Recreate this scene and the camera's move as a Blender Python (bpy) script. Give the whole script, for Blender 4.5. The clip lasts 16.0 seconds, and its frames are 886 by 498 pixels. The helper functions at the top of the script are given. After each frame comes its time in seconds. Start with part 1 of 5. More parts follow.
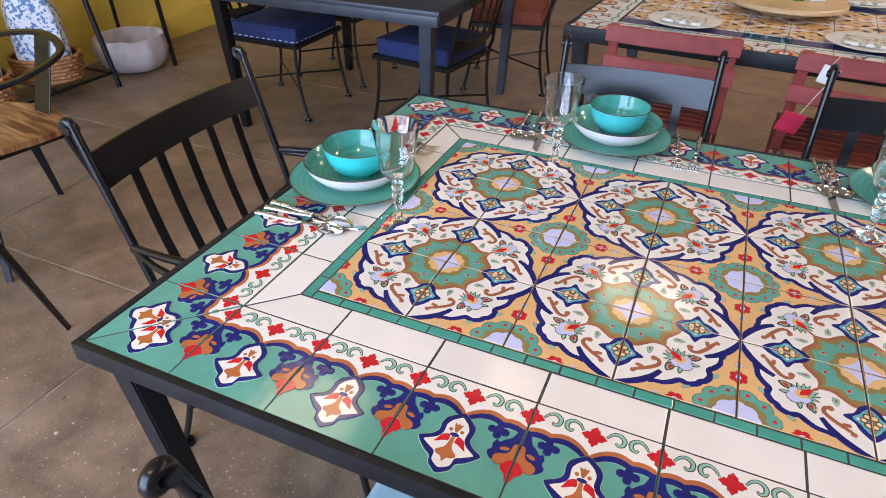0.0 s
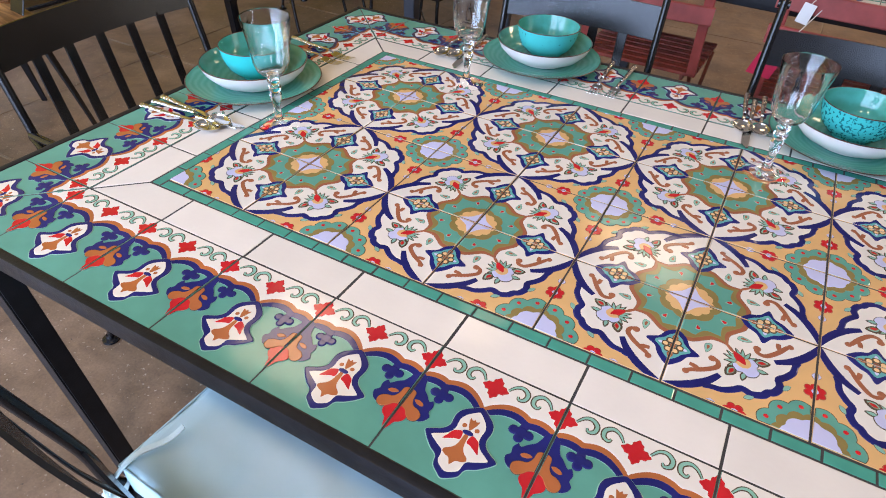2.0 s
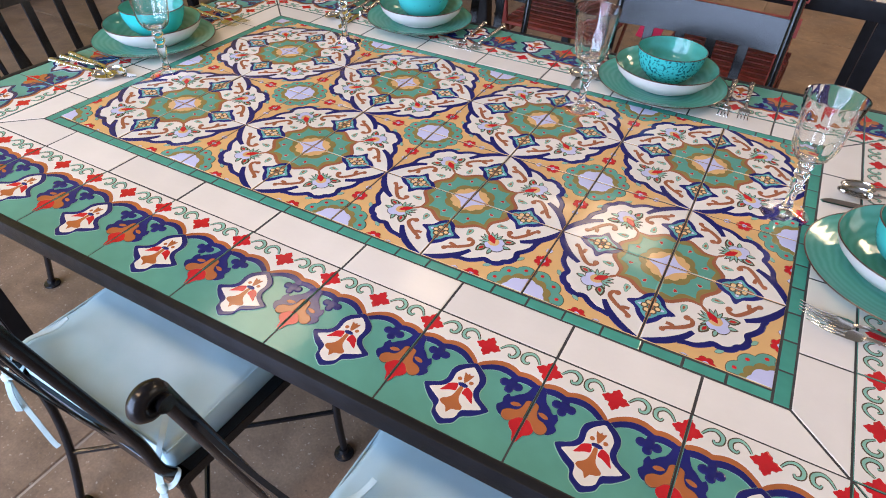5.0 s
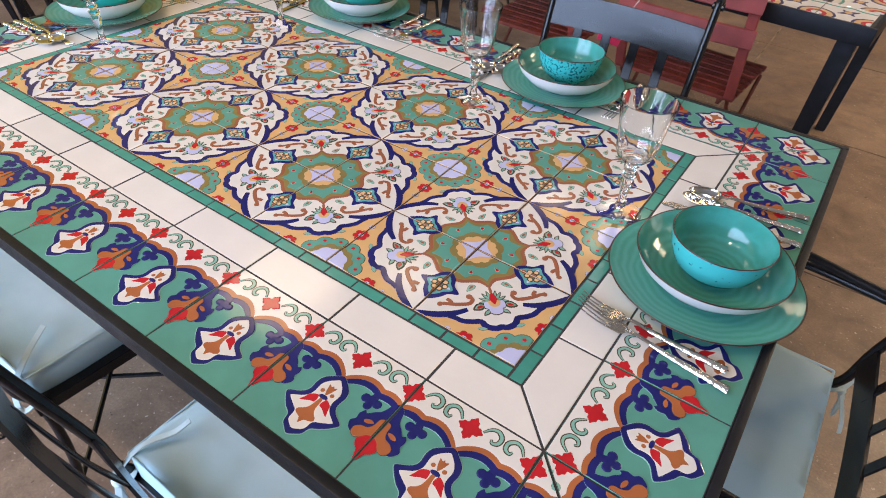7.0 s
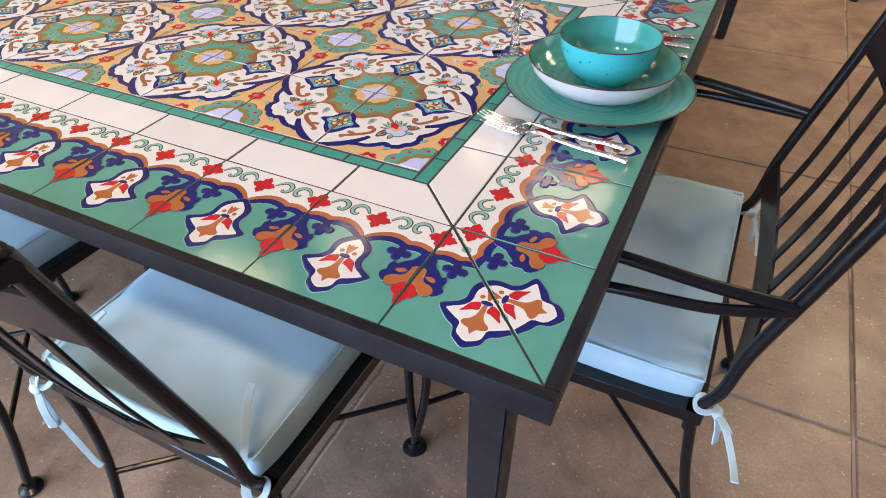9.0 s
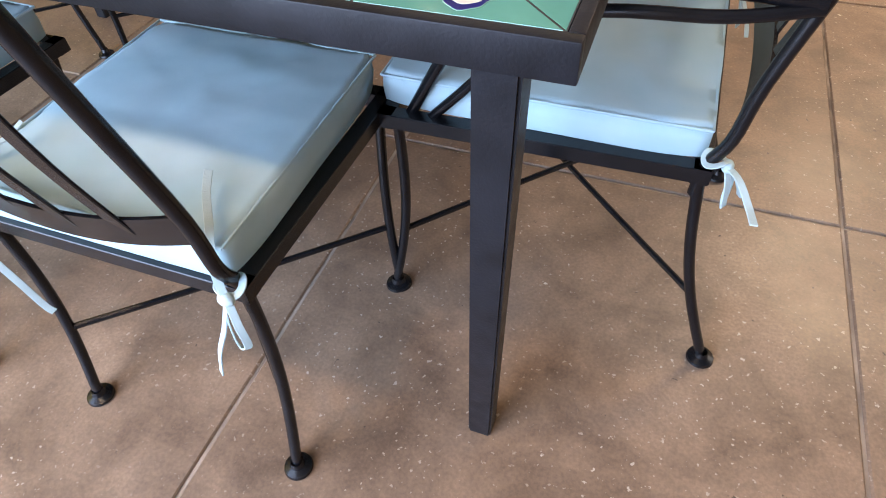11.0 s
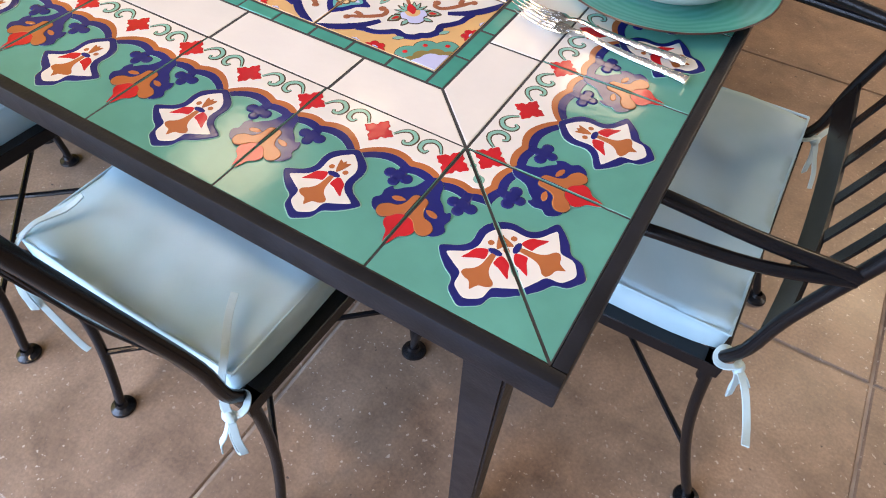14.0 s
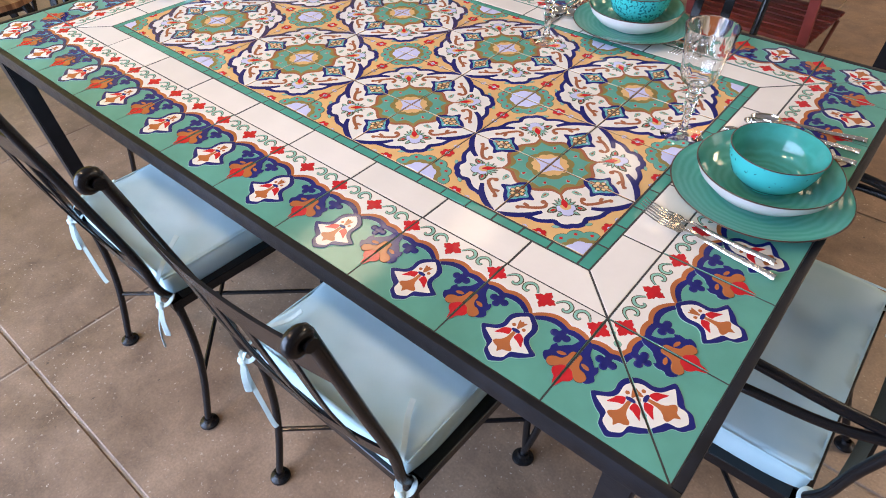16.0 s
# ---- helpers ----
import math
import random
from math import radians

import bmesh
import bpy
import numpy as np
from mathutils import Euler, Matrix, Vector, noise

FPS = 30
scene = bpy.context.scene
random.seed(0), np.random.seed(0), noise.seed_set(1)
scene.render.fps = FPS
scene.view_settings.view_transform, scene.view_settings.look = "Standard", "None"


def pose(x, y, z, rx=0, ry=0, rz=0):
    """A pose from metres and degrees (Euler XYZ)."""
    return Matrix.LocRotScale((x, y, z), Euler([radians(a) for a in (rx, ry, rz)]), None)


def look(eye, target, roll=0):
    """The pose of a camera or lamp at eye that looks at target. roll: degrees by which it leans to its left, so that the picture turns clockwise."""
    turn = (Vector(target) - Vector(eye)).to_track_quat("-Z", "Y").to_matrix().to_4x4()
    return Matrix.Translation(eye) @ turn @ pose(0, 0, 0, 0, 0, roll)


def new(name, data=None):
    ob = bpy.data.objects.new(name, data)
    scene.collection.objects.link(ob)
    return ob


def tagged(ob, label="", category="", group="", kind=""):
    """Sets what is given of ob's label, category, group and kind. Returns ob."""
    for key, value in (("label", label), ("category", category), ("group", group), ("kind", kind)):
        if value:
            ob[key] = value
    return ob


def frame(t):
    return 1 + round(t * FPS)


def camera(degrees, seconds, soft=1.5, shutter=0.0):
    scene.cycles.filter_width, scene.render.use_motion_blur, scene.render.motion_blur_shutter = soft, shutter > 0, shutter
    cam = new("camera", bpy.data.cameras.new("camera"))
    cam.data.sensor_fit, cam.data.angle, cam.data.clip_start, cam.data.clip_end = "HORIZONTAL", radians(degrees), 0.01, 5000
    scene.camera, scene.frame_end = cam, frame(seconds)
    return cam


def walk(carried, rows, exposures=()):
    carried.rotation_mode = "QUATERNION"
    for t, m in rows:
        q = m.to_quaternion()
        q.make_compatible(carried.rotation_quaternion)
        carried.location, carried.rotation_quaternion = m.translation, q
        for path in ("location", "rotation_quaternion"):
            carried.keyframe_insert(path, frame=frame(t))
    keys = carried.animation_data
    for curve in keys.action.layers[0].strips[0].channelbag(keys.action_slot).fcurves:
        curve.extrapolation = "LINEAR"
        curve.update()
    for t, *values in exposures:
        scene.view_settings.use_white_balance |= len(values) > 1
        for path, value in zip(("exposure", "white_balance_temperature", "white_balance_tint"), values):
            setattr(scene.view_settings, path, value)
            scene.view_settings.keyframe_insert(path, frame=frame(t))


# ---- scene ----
cam = camera(71.8, 16.0, soft=1.0)
PATH = [
    (0, (-0.137, -0.952, 1.361), (-0.794, 0.565, 0.235), 0.8),
    (0.5, (-0.059, -0.908, 1.348), (-0.706, 0.609, 0.217), 2.6),
    (1, (0.015, -0.877, 1.328), (-0.66, 0.596, 0.156), 3.2),
    (1.5, (0.076, -0.862, 1.309), (-0.623, 0.555, 0.084), 3.2),
    (2, (0.142, -0.84, 1.294), (-0.575, 0.541, 0.037), 2.8),
    (2.5, (0.205, -0.81, 1.289), (-0.516, 0.55, 0.012), 2.5),
    (3, (0.248, -0.799, 1.292), (-0.468, 0.552, 0.002), 2.7),
    (3.2, (0.26, -0.803, 1.292), (-0.455, 0.55, 0.004), 2.7),
    (5.3, (0.535, -0.897, 1.323), (-0.178, 0.47, 0.048), 1.8),
    (5.5, (0.558, -0.887, 1.33), (-0.154, 0.482, 0.058), 1.7),
    (6, (0.643, -0.836, 1.331), (-0.075, 0.541, 0.071), 2.2),
    (6.5, (0.745, -0.793, 1.332), (-0.025, 0.549, 0.064), 3.5),
    (7, (0.813, -0.776, 1.338), (-0.016, 0.506, 0.046), 3.6),
    (7.5, (0.871, -0.758, 1.343), (0.001, 0.471, 0.027), 2.7),
    (8, (0.902, -0.746, 1.335), (0.021, 0.442, -0.011), 1.1),
    (8.5, (0.926, -0.781, 1.293), (0.124, 0.419, -0.092), -1.0),
    (9, (0.941, -0.87, 1.158), (0.254, 0.492, -0.136), -0.8),
    (9.5, (0.94, -0.924, 1.076), (0.302, 0.589, -0.065), -0.5),
    (10, (0.943, -0.943, 1.015), (0.365, 0.486, -0.259), -1.4),
    (10.2, (0.937, -0.942, 0.984), (0.394, 0.439, -0.356), -1.6),
    (12.3, (0.926, -0.906, 0.945), (0.441, 0.279, -0.592), -3.6),
    (12.5, (0.923, -0.881, 0.979), (0.422, 0.327, -0.535), -3.2),
    (13, (0.92, -0.833, 1.033), (0.393, 0.387, -0.461), -0.6),
    (13.5, (0.916, -0.788, 1.077), (0.349, 0.369, -0.452), 1.2),
    (14, (0.905, -0.77, 1.126), (0.299, 0.308, -0.446), 2.5),
    (14.5, (0.891, -0.773, 1.168), (0.208, 0.239, -0.416), 2.0),
    (15, (0.864, -0.789, 1.218), (0.072, 0.198, -0.331), 0.8),
    (15.5, (0.863, -0.846, 1.287), (-0.023, 0.208, -0.163), 0.1),
    (16, (0.887, -0.925, 1.351), (-0.06, 0.187, -0.015), -0.7),
]
walk(cam, [(t, look(eye, target, roll)) for t, eye, target, roll in PATH],
     exposures=[(t, e, k, 14) for t, e, k in ((0, -0.03, 5850), (5.5, -0.02, 5850), (8.5, 0.10, 5850), (9.5, 0.35, 5850), (10.2, 0.5, 5950), (12.5, 0.62, 6050), (13.5, 0.42, 5900), (15.0, 0.22, 5850), (16.0, 0.18, 5850))])

from mathutils import geometry

# ---------------------------------------------------------------- light
world = bpy.data.worlds.new("sky")
scene.world = world
world.use_nodes = True
wn = world.node_tree.nodes
sky = wn.new("ShaderNodeTexSky")
sky.sky_type = "NISHITA"
sky.sun_disc = False
sky.sun_elevation, sky.sun_rotation = radians(48), radians(150)
world.node_tree.links.new(sky.outputs[0], wn["Background"].inputs[0])
wn["Background"].inputs[1].default_value = 0.12
sun_data = bpy.data.lights.new("sun", "SUN")
sun_data.energy, sun_data.angle, sun_data.color = 2.5, radians(0.6), (1, 0.95, 0.88)
new("sun", sun_data).matrix_world = look((3, -6, 9), (0, 0, 0))


def area_lamp(name, eye, target, w, h, watts, colour):
    data = bpy.data.lights.new(name, "AREA")
    data.shape, data.size, data.size_y, data.energy, data.color = "RECTANGLE", w, h, watts, colour
    new(name, data).matrix_world = look(eye, target)


COOL, WARM = (0.62, 0.76, 1.0), (1.0, 0.72, 0.42)
area_lamp("daylight_opening", (-1.65, -3.5, 1.65), (-1.65, 0, 0.9), 4.6, 3.1, 470, COOL)
# Warm fill light, added in a gap of the unseen east wall.
area_lamp("warm_side_fill", (5.1, 2.2, 1.9), (0, 2.2, 1.0), 2.3, 2.5, 42, (1.0, 0.80, 0.54))
# Four bulbs placed from reflections and shadow edges; the last four are added fills.
LAMPS = [(-0.69, 1.20, 2.45, 0.24, 0.9), (-0.40, 2.40, 2.5, 0.24, 0.9), (0.15, -1.45, 3.0, 0.24, 20), (-0.85, -1.45, 3.0, 0.24, 19),
         (2.6, 2.9, 2.7, 0.9, 85), (-2.4, 1.6, 3.9, 0.8, 14), (2.2, 4.0, 3.6, 0.8, 24), (-0.2, 4.2, 3.9, 0.8, 14)]
for lx, ly, lz, size, watts in LAMPS:
    area_lamp("overhead_bulb_and_fill", (lx, ly, lz), (lx, ly, 0), size, size, watts, WARM if ly > 0 else (1.0, 0.66, 0.34))


# ---------------------------------------------------------------- materials
def material(name, colour, rough=0.5, metal=0.0, vary=0.0, scale=8.0, bump=0.0, bump_scale=60.0, colour2=None, coat=0.0,
             rough_vary=0.0, island=0.0, per_object=0.0, spec=0.5):
    m = bpy.data.materials.new(name)
    m.use_nodes = True
    nt = m.node_tree
    b = nt.nodes["Principled BSDF"]
    b.inputs["Roughness"].default_value, b.inputs["Metallic"].default_value = rough, metal
    b.inputs["Coat Weight"].default_value = coat
    b.inputs["Coat Roughness"].default_value = 0.05
    b.inputs["Specular IOR Level"].default_value = spec
    tc = nt.nodes.new("ShaderNodeTexCoord")
    dark = tuple(c * (1 - vary) for c in colour)
    col2 = colour2 or tuple(min(1, c * (1 + vary)) for c in colour)
    n1 = nt.nodes.new("ShaderNodeTexNoise")
    n1.inputs["Scale"].default_value, n1.inputs["Detail"].default_value = scale, 6
    nt.links.new(tc.outputs["Object"], n1.inputs["Vector"])
    ramp = nt.nodes.new("ShaderNodeValToRGB")
    ramp.color_ramp.elements[0].position, ramp.color_ramp.elements[1].position = 0.32, 0.68
    ramp.color_ramp.elements[0].color, ramp.color_ramp.elements[1].color = (*dark, 1), (*col2, 1)
    nt.links.new(n1.outputs["Fac"], ramp.inputs[0])
    out = ramp.outputs[0]
    if per_object:
        info = nt.nodes.new("ShaderNodeObjectInfo")
        hs = nt.nodes.new("ShaderNodeHueSaturation")
        mr = nt.nodes.new("ShaderNodeMapRange")
        mr.inputs[3].default_value, mr.inputs[4].default_value = 1 - per_object, 1 + per_object
        nt.links.new(info.outputs["Random"], mr.inputs[0])
        nt.links.new(mr.outputs[0], hs.inputs["Value"])
        nt.links.new(out, hs.inputs["Color"])
        out = hs.outputs[0]
    nt.links.new(out, b.inputs["Base Color"])
    if rough_vary:
        n3 = nt.nodes.new("ShaderNodeTexNoise")
        n3.inputs["Scale"].default_value, n3.inputs["Detail"].default_value = scale * 2.3, 4
        nt.links.new(tc.outputs["Object"], n3.inputs["Vector"])
        mr2 = nt.nodes.new("ShaderNodeMapRange")
        mr2.inputs[3].default_value, mr2.inputs[4].default_value = max(0.02, rough - rough_vary), rough + rough_vary
        nt.links.new(n3.outputs["Fac"], mr2.inputs[0])
        nt.links.new(mr2.outputs[0], b.inputs["Roughness"])
    if bump:
        n2 = nt.nodes.new("ShaderNodeTexNoise")
        n2.inputs["Scale"].default_value, n2.inputs["Detail"].default_value = bump_scale, 3
        nt.links.new(tc.outputs["Object"], n2.inputs["Vector"])
        bp = nt.nodes.new("ShaderNodeBump")
        bp.inputs["Strength"].default_value, bp.inputs["Distance"].default_value = bump, 0.002
        nt.links.new(n2.outputs["Fac"], bp.inputs["Height"])
        nt.links.new(bp.outputs[0], b.inputs["Normal"])
    return m


def glaze(name, colour, vary=0.08):
    return material(name, colour, 0.1, vary=vary, scale=14, bump=0.10, bump_scale=55, per_object=0.04, rough_vary=0.03)


GREEN = glaze("glaze_sea_green", (0.105, 0.300, 0.235), 0.1)
LISTEL = glaze("glaze_deep_green", (0.065, 0.275, 0.21), 0.2)
WHITE = glaze("glaze_ivory", (0.69, 0.65, 0.59), 0.03)
NAVY = glaze("glaze_navy", (0.014, 0.015, 0.125), 0.25)
RED = glaze("glaze_red", (0.47, 0.014, 0.018), 0.15)
ORANGE = glaze("glaze_terracotta", (0.37, 0.12, 0.035), 0.15)
OCHRE = glaze("glaze_ochre", (0.63, 0.39, 0.16), 0.06)
OLIVE = glaze("glaze_olive", (0.23, 0.175, 0.055), 0.15)
LAVENDER = glaze("glaze_lavender", (0.50, 0.51, 0.72), 0.08)
BROWN = glaze("glaze_brown", (0.30, 0.105, 0.048), 0.15)
UMBER = glaze("glaze_umber_line", (0.085, 0.06, 0.035), 0.2)
SAGE = glaze("glaze_pale_sage", (0.22, 0.42, 0.33), 0.12)
AQUA = glaze("glaze_aqua", (0.11, 0.34, 0.34), 0.12)
TAN = glaze("glaze_pale_ochre", (0.70, 0.47, 0.23), 0.1)
GLAZES = [GREEN, LISTEL, WHITE, NAVY, RED, ORANGE, OCHRE, OLIVE, LAVENDER, BROWN, UMBER, SAGE, AQUA, TAN]
gGREEN, gLIST, gWHITE, gNAVY, gRED, gORANGE, gOCHRE, gOLIVE, gLAV, gBROWN, gUMBER, gSAGE, gAQUA, gTAN = range(14)
GROUT = material("grout", (0.036, 0.034, 0.033), 0.9, vary=0.3, scale=60, bump=0.4, bump_scale=400)
IRON = material("black_iron", (0.006, 0.006, 0.007), 0.25, vary=0.3, scale=30, bump=0.025, bump_scale=200, rough_vary=0.04, spec=0.36)
STEEL_FRAME = material("table_frame_paint", (0.0085, 0.009, 0.0115), 0.42, vary=0.35, scale=25, bump=0.15, bump_scale=300, rough_vary=0.1, spec=0.28)
CHROME = material("polished_steel", (0.72, 0.70, 0.66), 0.12, 1.0, vary=0.05, scale=40)
HAMMERED = material("hammered_steel", (0.66, 0.64, 0.60), 0.2, 1.0, vary=0.1, scale=80, bump=1.0, bump_scale=170)
TURQ = material("turquoise_glaze", (0.055, 0.42, 0.41), 0.12, vary=0.1, scale=5, colour2=(0.05, 0.50, 0.47), bump=0.15, bump_scale=22)
CREAM = material("cream_glaze", (0.68, 0.63, 0.60), 0.25, vary=0.04, scale=20)


def ringed(name, dark, light, rings):
    """Glaze with faint throwing rings round the dish's own axis."""
    m = material(name, dark, 0.1, vary=0.1, scale=9)
    nt = m.node_tree
    b = nt.nodes["Principled BSDF"]
    tc = nt.nodes.new("ShaderNodeTexCoord")
    wv = nt.nodes.new("ShaderNodeTexWave")
    wv.wave_type, wv.rings_direction = "RINGS", "Z"
    wv.inputs["Scale"].default_value, wv.inputs["Distortion"].default_value = rings, 4.0
    wv.inputs["Detail"].default_value, wv.inputs["Detail Scale"].default_value = 3, 1.2
    cr = nt.nodes.new("ShaderNodeValToRGB")
    cr.color_ramp.elements[0].color, cr.color_ramp.elements[1].color = (*dark, 1), (*light, 1)
    bp = nt.nodes.new("ShaderNodeBump")
    bp.inputs["Strength"].default_value, bp.inputs["Distance"].default_value = 0.05, 0.0015
    nt.links.new(tc.outputs["Object"], wv.inputs["Vector"])
    nt.links.new(wv.outputs["Fac"], cr.inputs[0])
    nt.links.new(wv.outputs["Fac"], bp.inputs["Height"])
    nt.links.new(cr.outputs[0], b.inputs["Base Color"])
    nt.links.new(bp.outputs[0], b.inputs["Normal"])
    return m


TEAL_RINGS = ringed("teal_glaze_with_throwing_rings", (0.075, 0.295, 0.230), (0.100, 0.345, 0.280), 26)
BOWL_RINGS = ringed("green_bowl_glaze_with_rings", (0.058, 0.280, 0.230), (0.074, 0.345, 0.300), 34)
RIM = material("rim_brown_glaze", (0.055, 0.022, 0.015), 0.3, vary=0.4, scale=60)
CUSHION = material("cushion_fabric", (0.355, 0.525, 0.58), 0.9, vary=0.05, scale=6, bump=0.16, bump_scale=900, colour2=(0.45, 0.59, 0.63))
TIE = material("cushion_tie_fabric", (0.46, 0.58, 0.59), 0.9, vary=0.08, scale=30, bump=0.4, bump_scale=500)
NAVYCLOTH = material("navy_cloth", (0.012, 0.022, 0.085), 0.9, vary=0.25, scale=20, bump=0.5, bump_scale=500)
RUSTCLOTH = material("rust_cloth", (0.24, 0.06, 0.035), 0.9, vary=0.2, scale=20, bump=0.5, bump_scale=500)
PIPING = material("white_stitch", (0.7, 0.7, 0.7), 0.8)
REDPAINT = material("red_painted_slat", (0.21, 0.036, 0.024), 0.5, vary=0.3, scale=18, bump=0.2, bump_scale=90, rough_vary=0.1)
REDRAIL = material("red_painted_rail", (0.27, 0.05, 0.042), 0.5, vary=0.2, scale=18, bump=0.2, bump_scale=90)
RUSTROD = material("rust_red_rod", (0.14, 0.035, 0.02), 0.5, vary=0.4, scale=30)
PINKTAG = material("pink_card", (0.60, 0.03, 0.09), 0.5, vary=0.1, scale=20)
WHITECARD = material("white_card", (0.75, 0.74, 0.72), 0.6)
STRING = material("string", (0.6, 0.56, 0.5), 0.9)
WICKER = material("wicker", (0.30, 0.13, 0.045), 0.6, vary=0.45, scale=40, bump=0.8, bump_scale=90)
STONE = material("carved_stone", (0.40, 0.33, 0.30), 0.7, vary=0.22, scale=7, bump=0.5, bump_scale=40, colour2=(0.56, 0.48, 0.45))
OTTOMAN_WOOD = material("lazy_susan_wood", (0.52, 0.36, 0.19), 0.45, vary=0.18, scale=12, bump=0.15, bump_scale=60)
GREYPAINT = material("blue_grey_table_paint", (0.017, 0.021, 0.031), 0.4, vary=0.25, scale=20, bump=0.15, bump_scale=200)
CHINA = material("white_china", (0.72, 0.70, 0.66), 0.2, vary=0.03, scale=20)
YELLOWWALL = material("yellow_plaster", (0.62, 0.43, 0.05), 0.55, vary=0.25, scale=1.6, bump=0.5, bump_scale=9, colour2=(0.72, 0.52, 0.08))
PLASTER = material("tan_plaster", (0.5, 0.42, 0.33), 0.8, vary=0.12, scale=2, bump=0.4, bump_scale=20)
CEILING = material("ceiling_paint", (0.36, 0.355, 0.35), 0.9, vary=0.1, scale=2)


def wood_material():
    m = material("wood_seat", (0.20, 0.09, 0.035), 0.5, vary=0.3, scale=9)
    nt = m.node_tree
    b = nt.nodes["Principled BSDF"]
    tc = nt.nodes.new("ShaderNodeTexCoord")
    mp = nt.nodes.new("ShaderNodeMapping")
    mp.inputs["Scale"].default_value = (3, 26, 3)
    ns = nt.nodes.new("ShaderNodeTexNoise")
    ns.inputs["Scale"].default_value, ns.inputs["Detail"].default_value, ns.inputs["Distortion"].default_value = 1.6, 8, 0.6
    cr = nt.nodes.new("ShaderNodeValToRGB")
    cr.color_ramp.elements[0].color, cr.color_ramp.elements[1].color = (0.10, 0.035, 0.012, 1), (0.42, 0.22, 0.09, 1)
    cr.color_ramp.elements[0].position, cr.color_ramp.elements[1].position = 0.35, 0.65
    nt.links.new(tc.outputs["Object"], mp.inputs[0])
    nt.links.new(mp.outputs[0], ns.inputs["Vector"])
    nt.links.new(ns.outputs["Fac"], cr.inputs[0])
    nt.links.new(cr.outputs[0], b.inputs["Base Color"])
    return m


WOOD = wood_material()


def mixed(name, base, spot, scale, low, high, rough=0.4, bump=0.0, coat=0.0, detail=6.0, kind="noise"):
    """Two colours mixed by a thresholded texture."""
    m = bpy.data.materials.new(name)
    m.use_nodes = True
    nt = m.node_tree
    b = nt.nodes["Principled BSDF"]
    b.inputs["Roughness"].default_value = rough
    tc = nt.nodes.new("ShaderNodeTexCoord")
    if kind == "noise":
        tx = nt.nodes.new("ShaderNodeTexNoise")
        tx.inputs["Detail"].default_value = detail
        out = tx.outputs["Fac"]
    else:
        tx = nt.nodes.new("ShaderNodeTexVoronoi")
        out = tx.outputs["Distance"]
    tx.inputs["Scale"].default_value = scale
    nt.links.new(tc.outputs["Object"], tx.inputs["Vector"])
    cr = nt.nodes.new("ShaderNodeValToRGB")
    cr.color_ramp.elements[0].position, cr.color_ramp.elements[1].position = low, high
    cr.color_ramp.elements[0].color, cr.color_ramp.elements[1].color = (*base, 1), (*spot, 1)
    nt.links.new(out, cr.inputs[0])
    nt.links.new(cr.outputs[0], b.inputs["Base Color"])
    if bump:
        bp = nt.nodes.new("ShaderNodeBump")
        bp.inputs["Strength"].default_value, bp.inputs["Distance"].default_value = bump, 0.002
        nt.links.new(out, bp.inputs["Height"])
        nt.links.new(bp.outputs[0], b.inputs["Normal"])
    return m


SPECKLED = mixed("speckled_turquoise_glaze", (0.015, 0.12, 0.13), (0.06, 0.41, 0.395), 190, 0.40, 0.46, 0.16, 0.1, detail=2)
FEWSPECKS = mixed("turquoise_glaze_with_specks", (0.03, 0.15, 0.15), (0.07, 0.42, 0.405), 130, 0.25, 0.30, 0.13, 0.06, detail=1)
BLUELEAF = mixed("blue_leaf_print_cloth", (0.10, 0.20, 0.38), (0.66, 0.68, 0.70), 46, 0.44, 0.50, 0.9, detail=2)
LACEPRINT = mixed("grey_floral_print", (0.30, 0.29, 0.20), (0.70, 0.68, 0.62), 60, 0.42, 0.52, 0.3, detail=3)


def glass_material(name, colour, rough=0.0):
    m = bpy.data.materials.new(name)
    m.use_nodes = True
    b = m.node_tree.nodes["Principled BSDF"]
    b.inputs["Base Color"].default_value = (*colour, 1)
    b.inputs["Transmission Weight"].default_value = 1.0
    b.inputs["Roughness"].default_value, b.inputs["IOR"].default_value = rough, 1.5
    return m


GLASS = glass_material("clear_glass", (0.98, 0.99, 0.99))
GREENGLASS = glass_material("green_glass", (0.05, 0.55, 0.12))


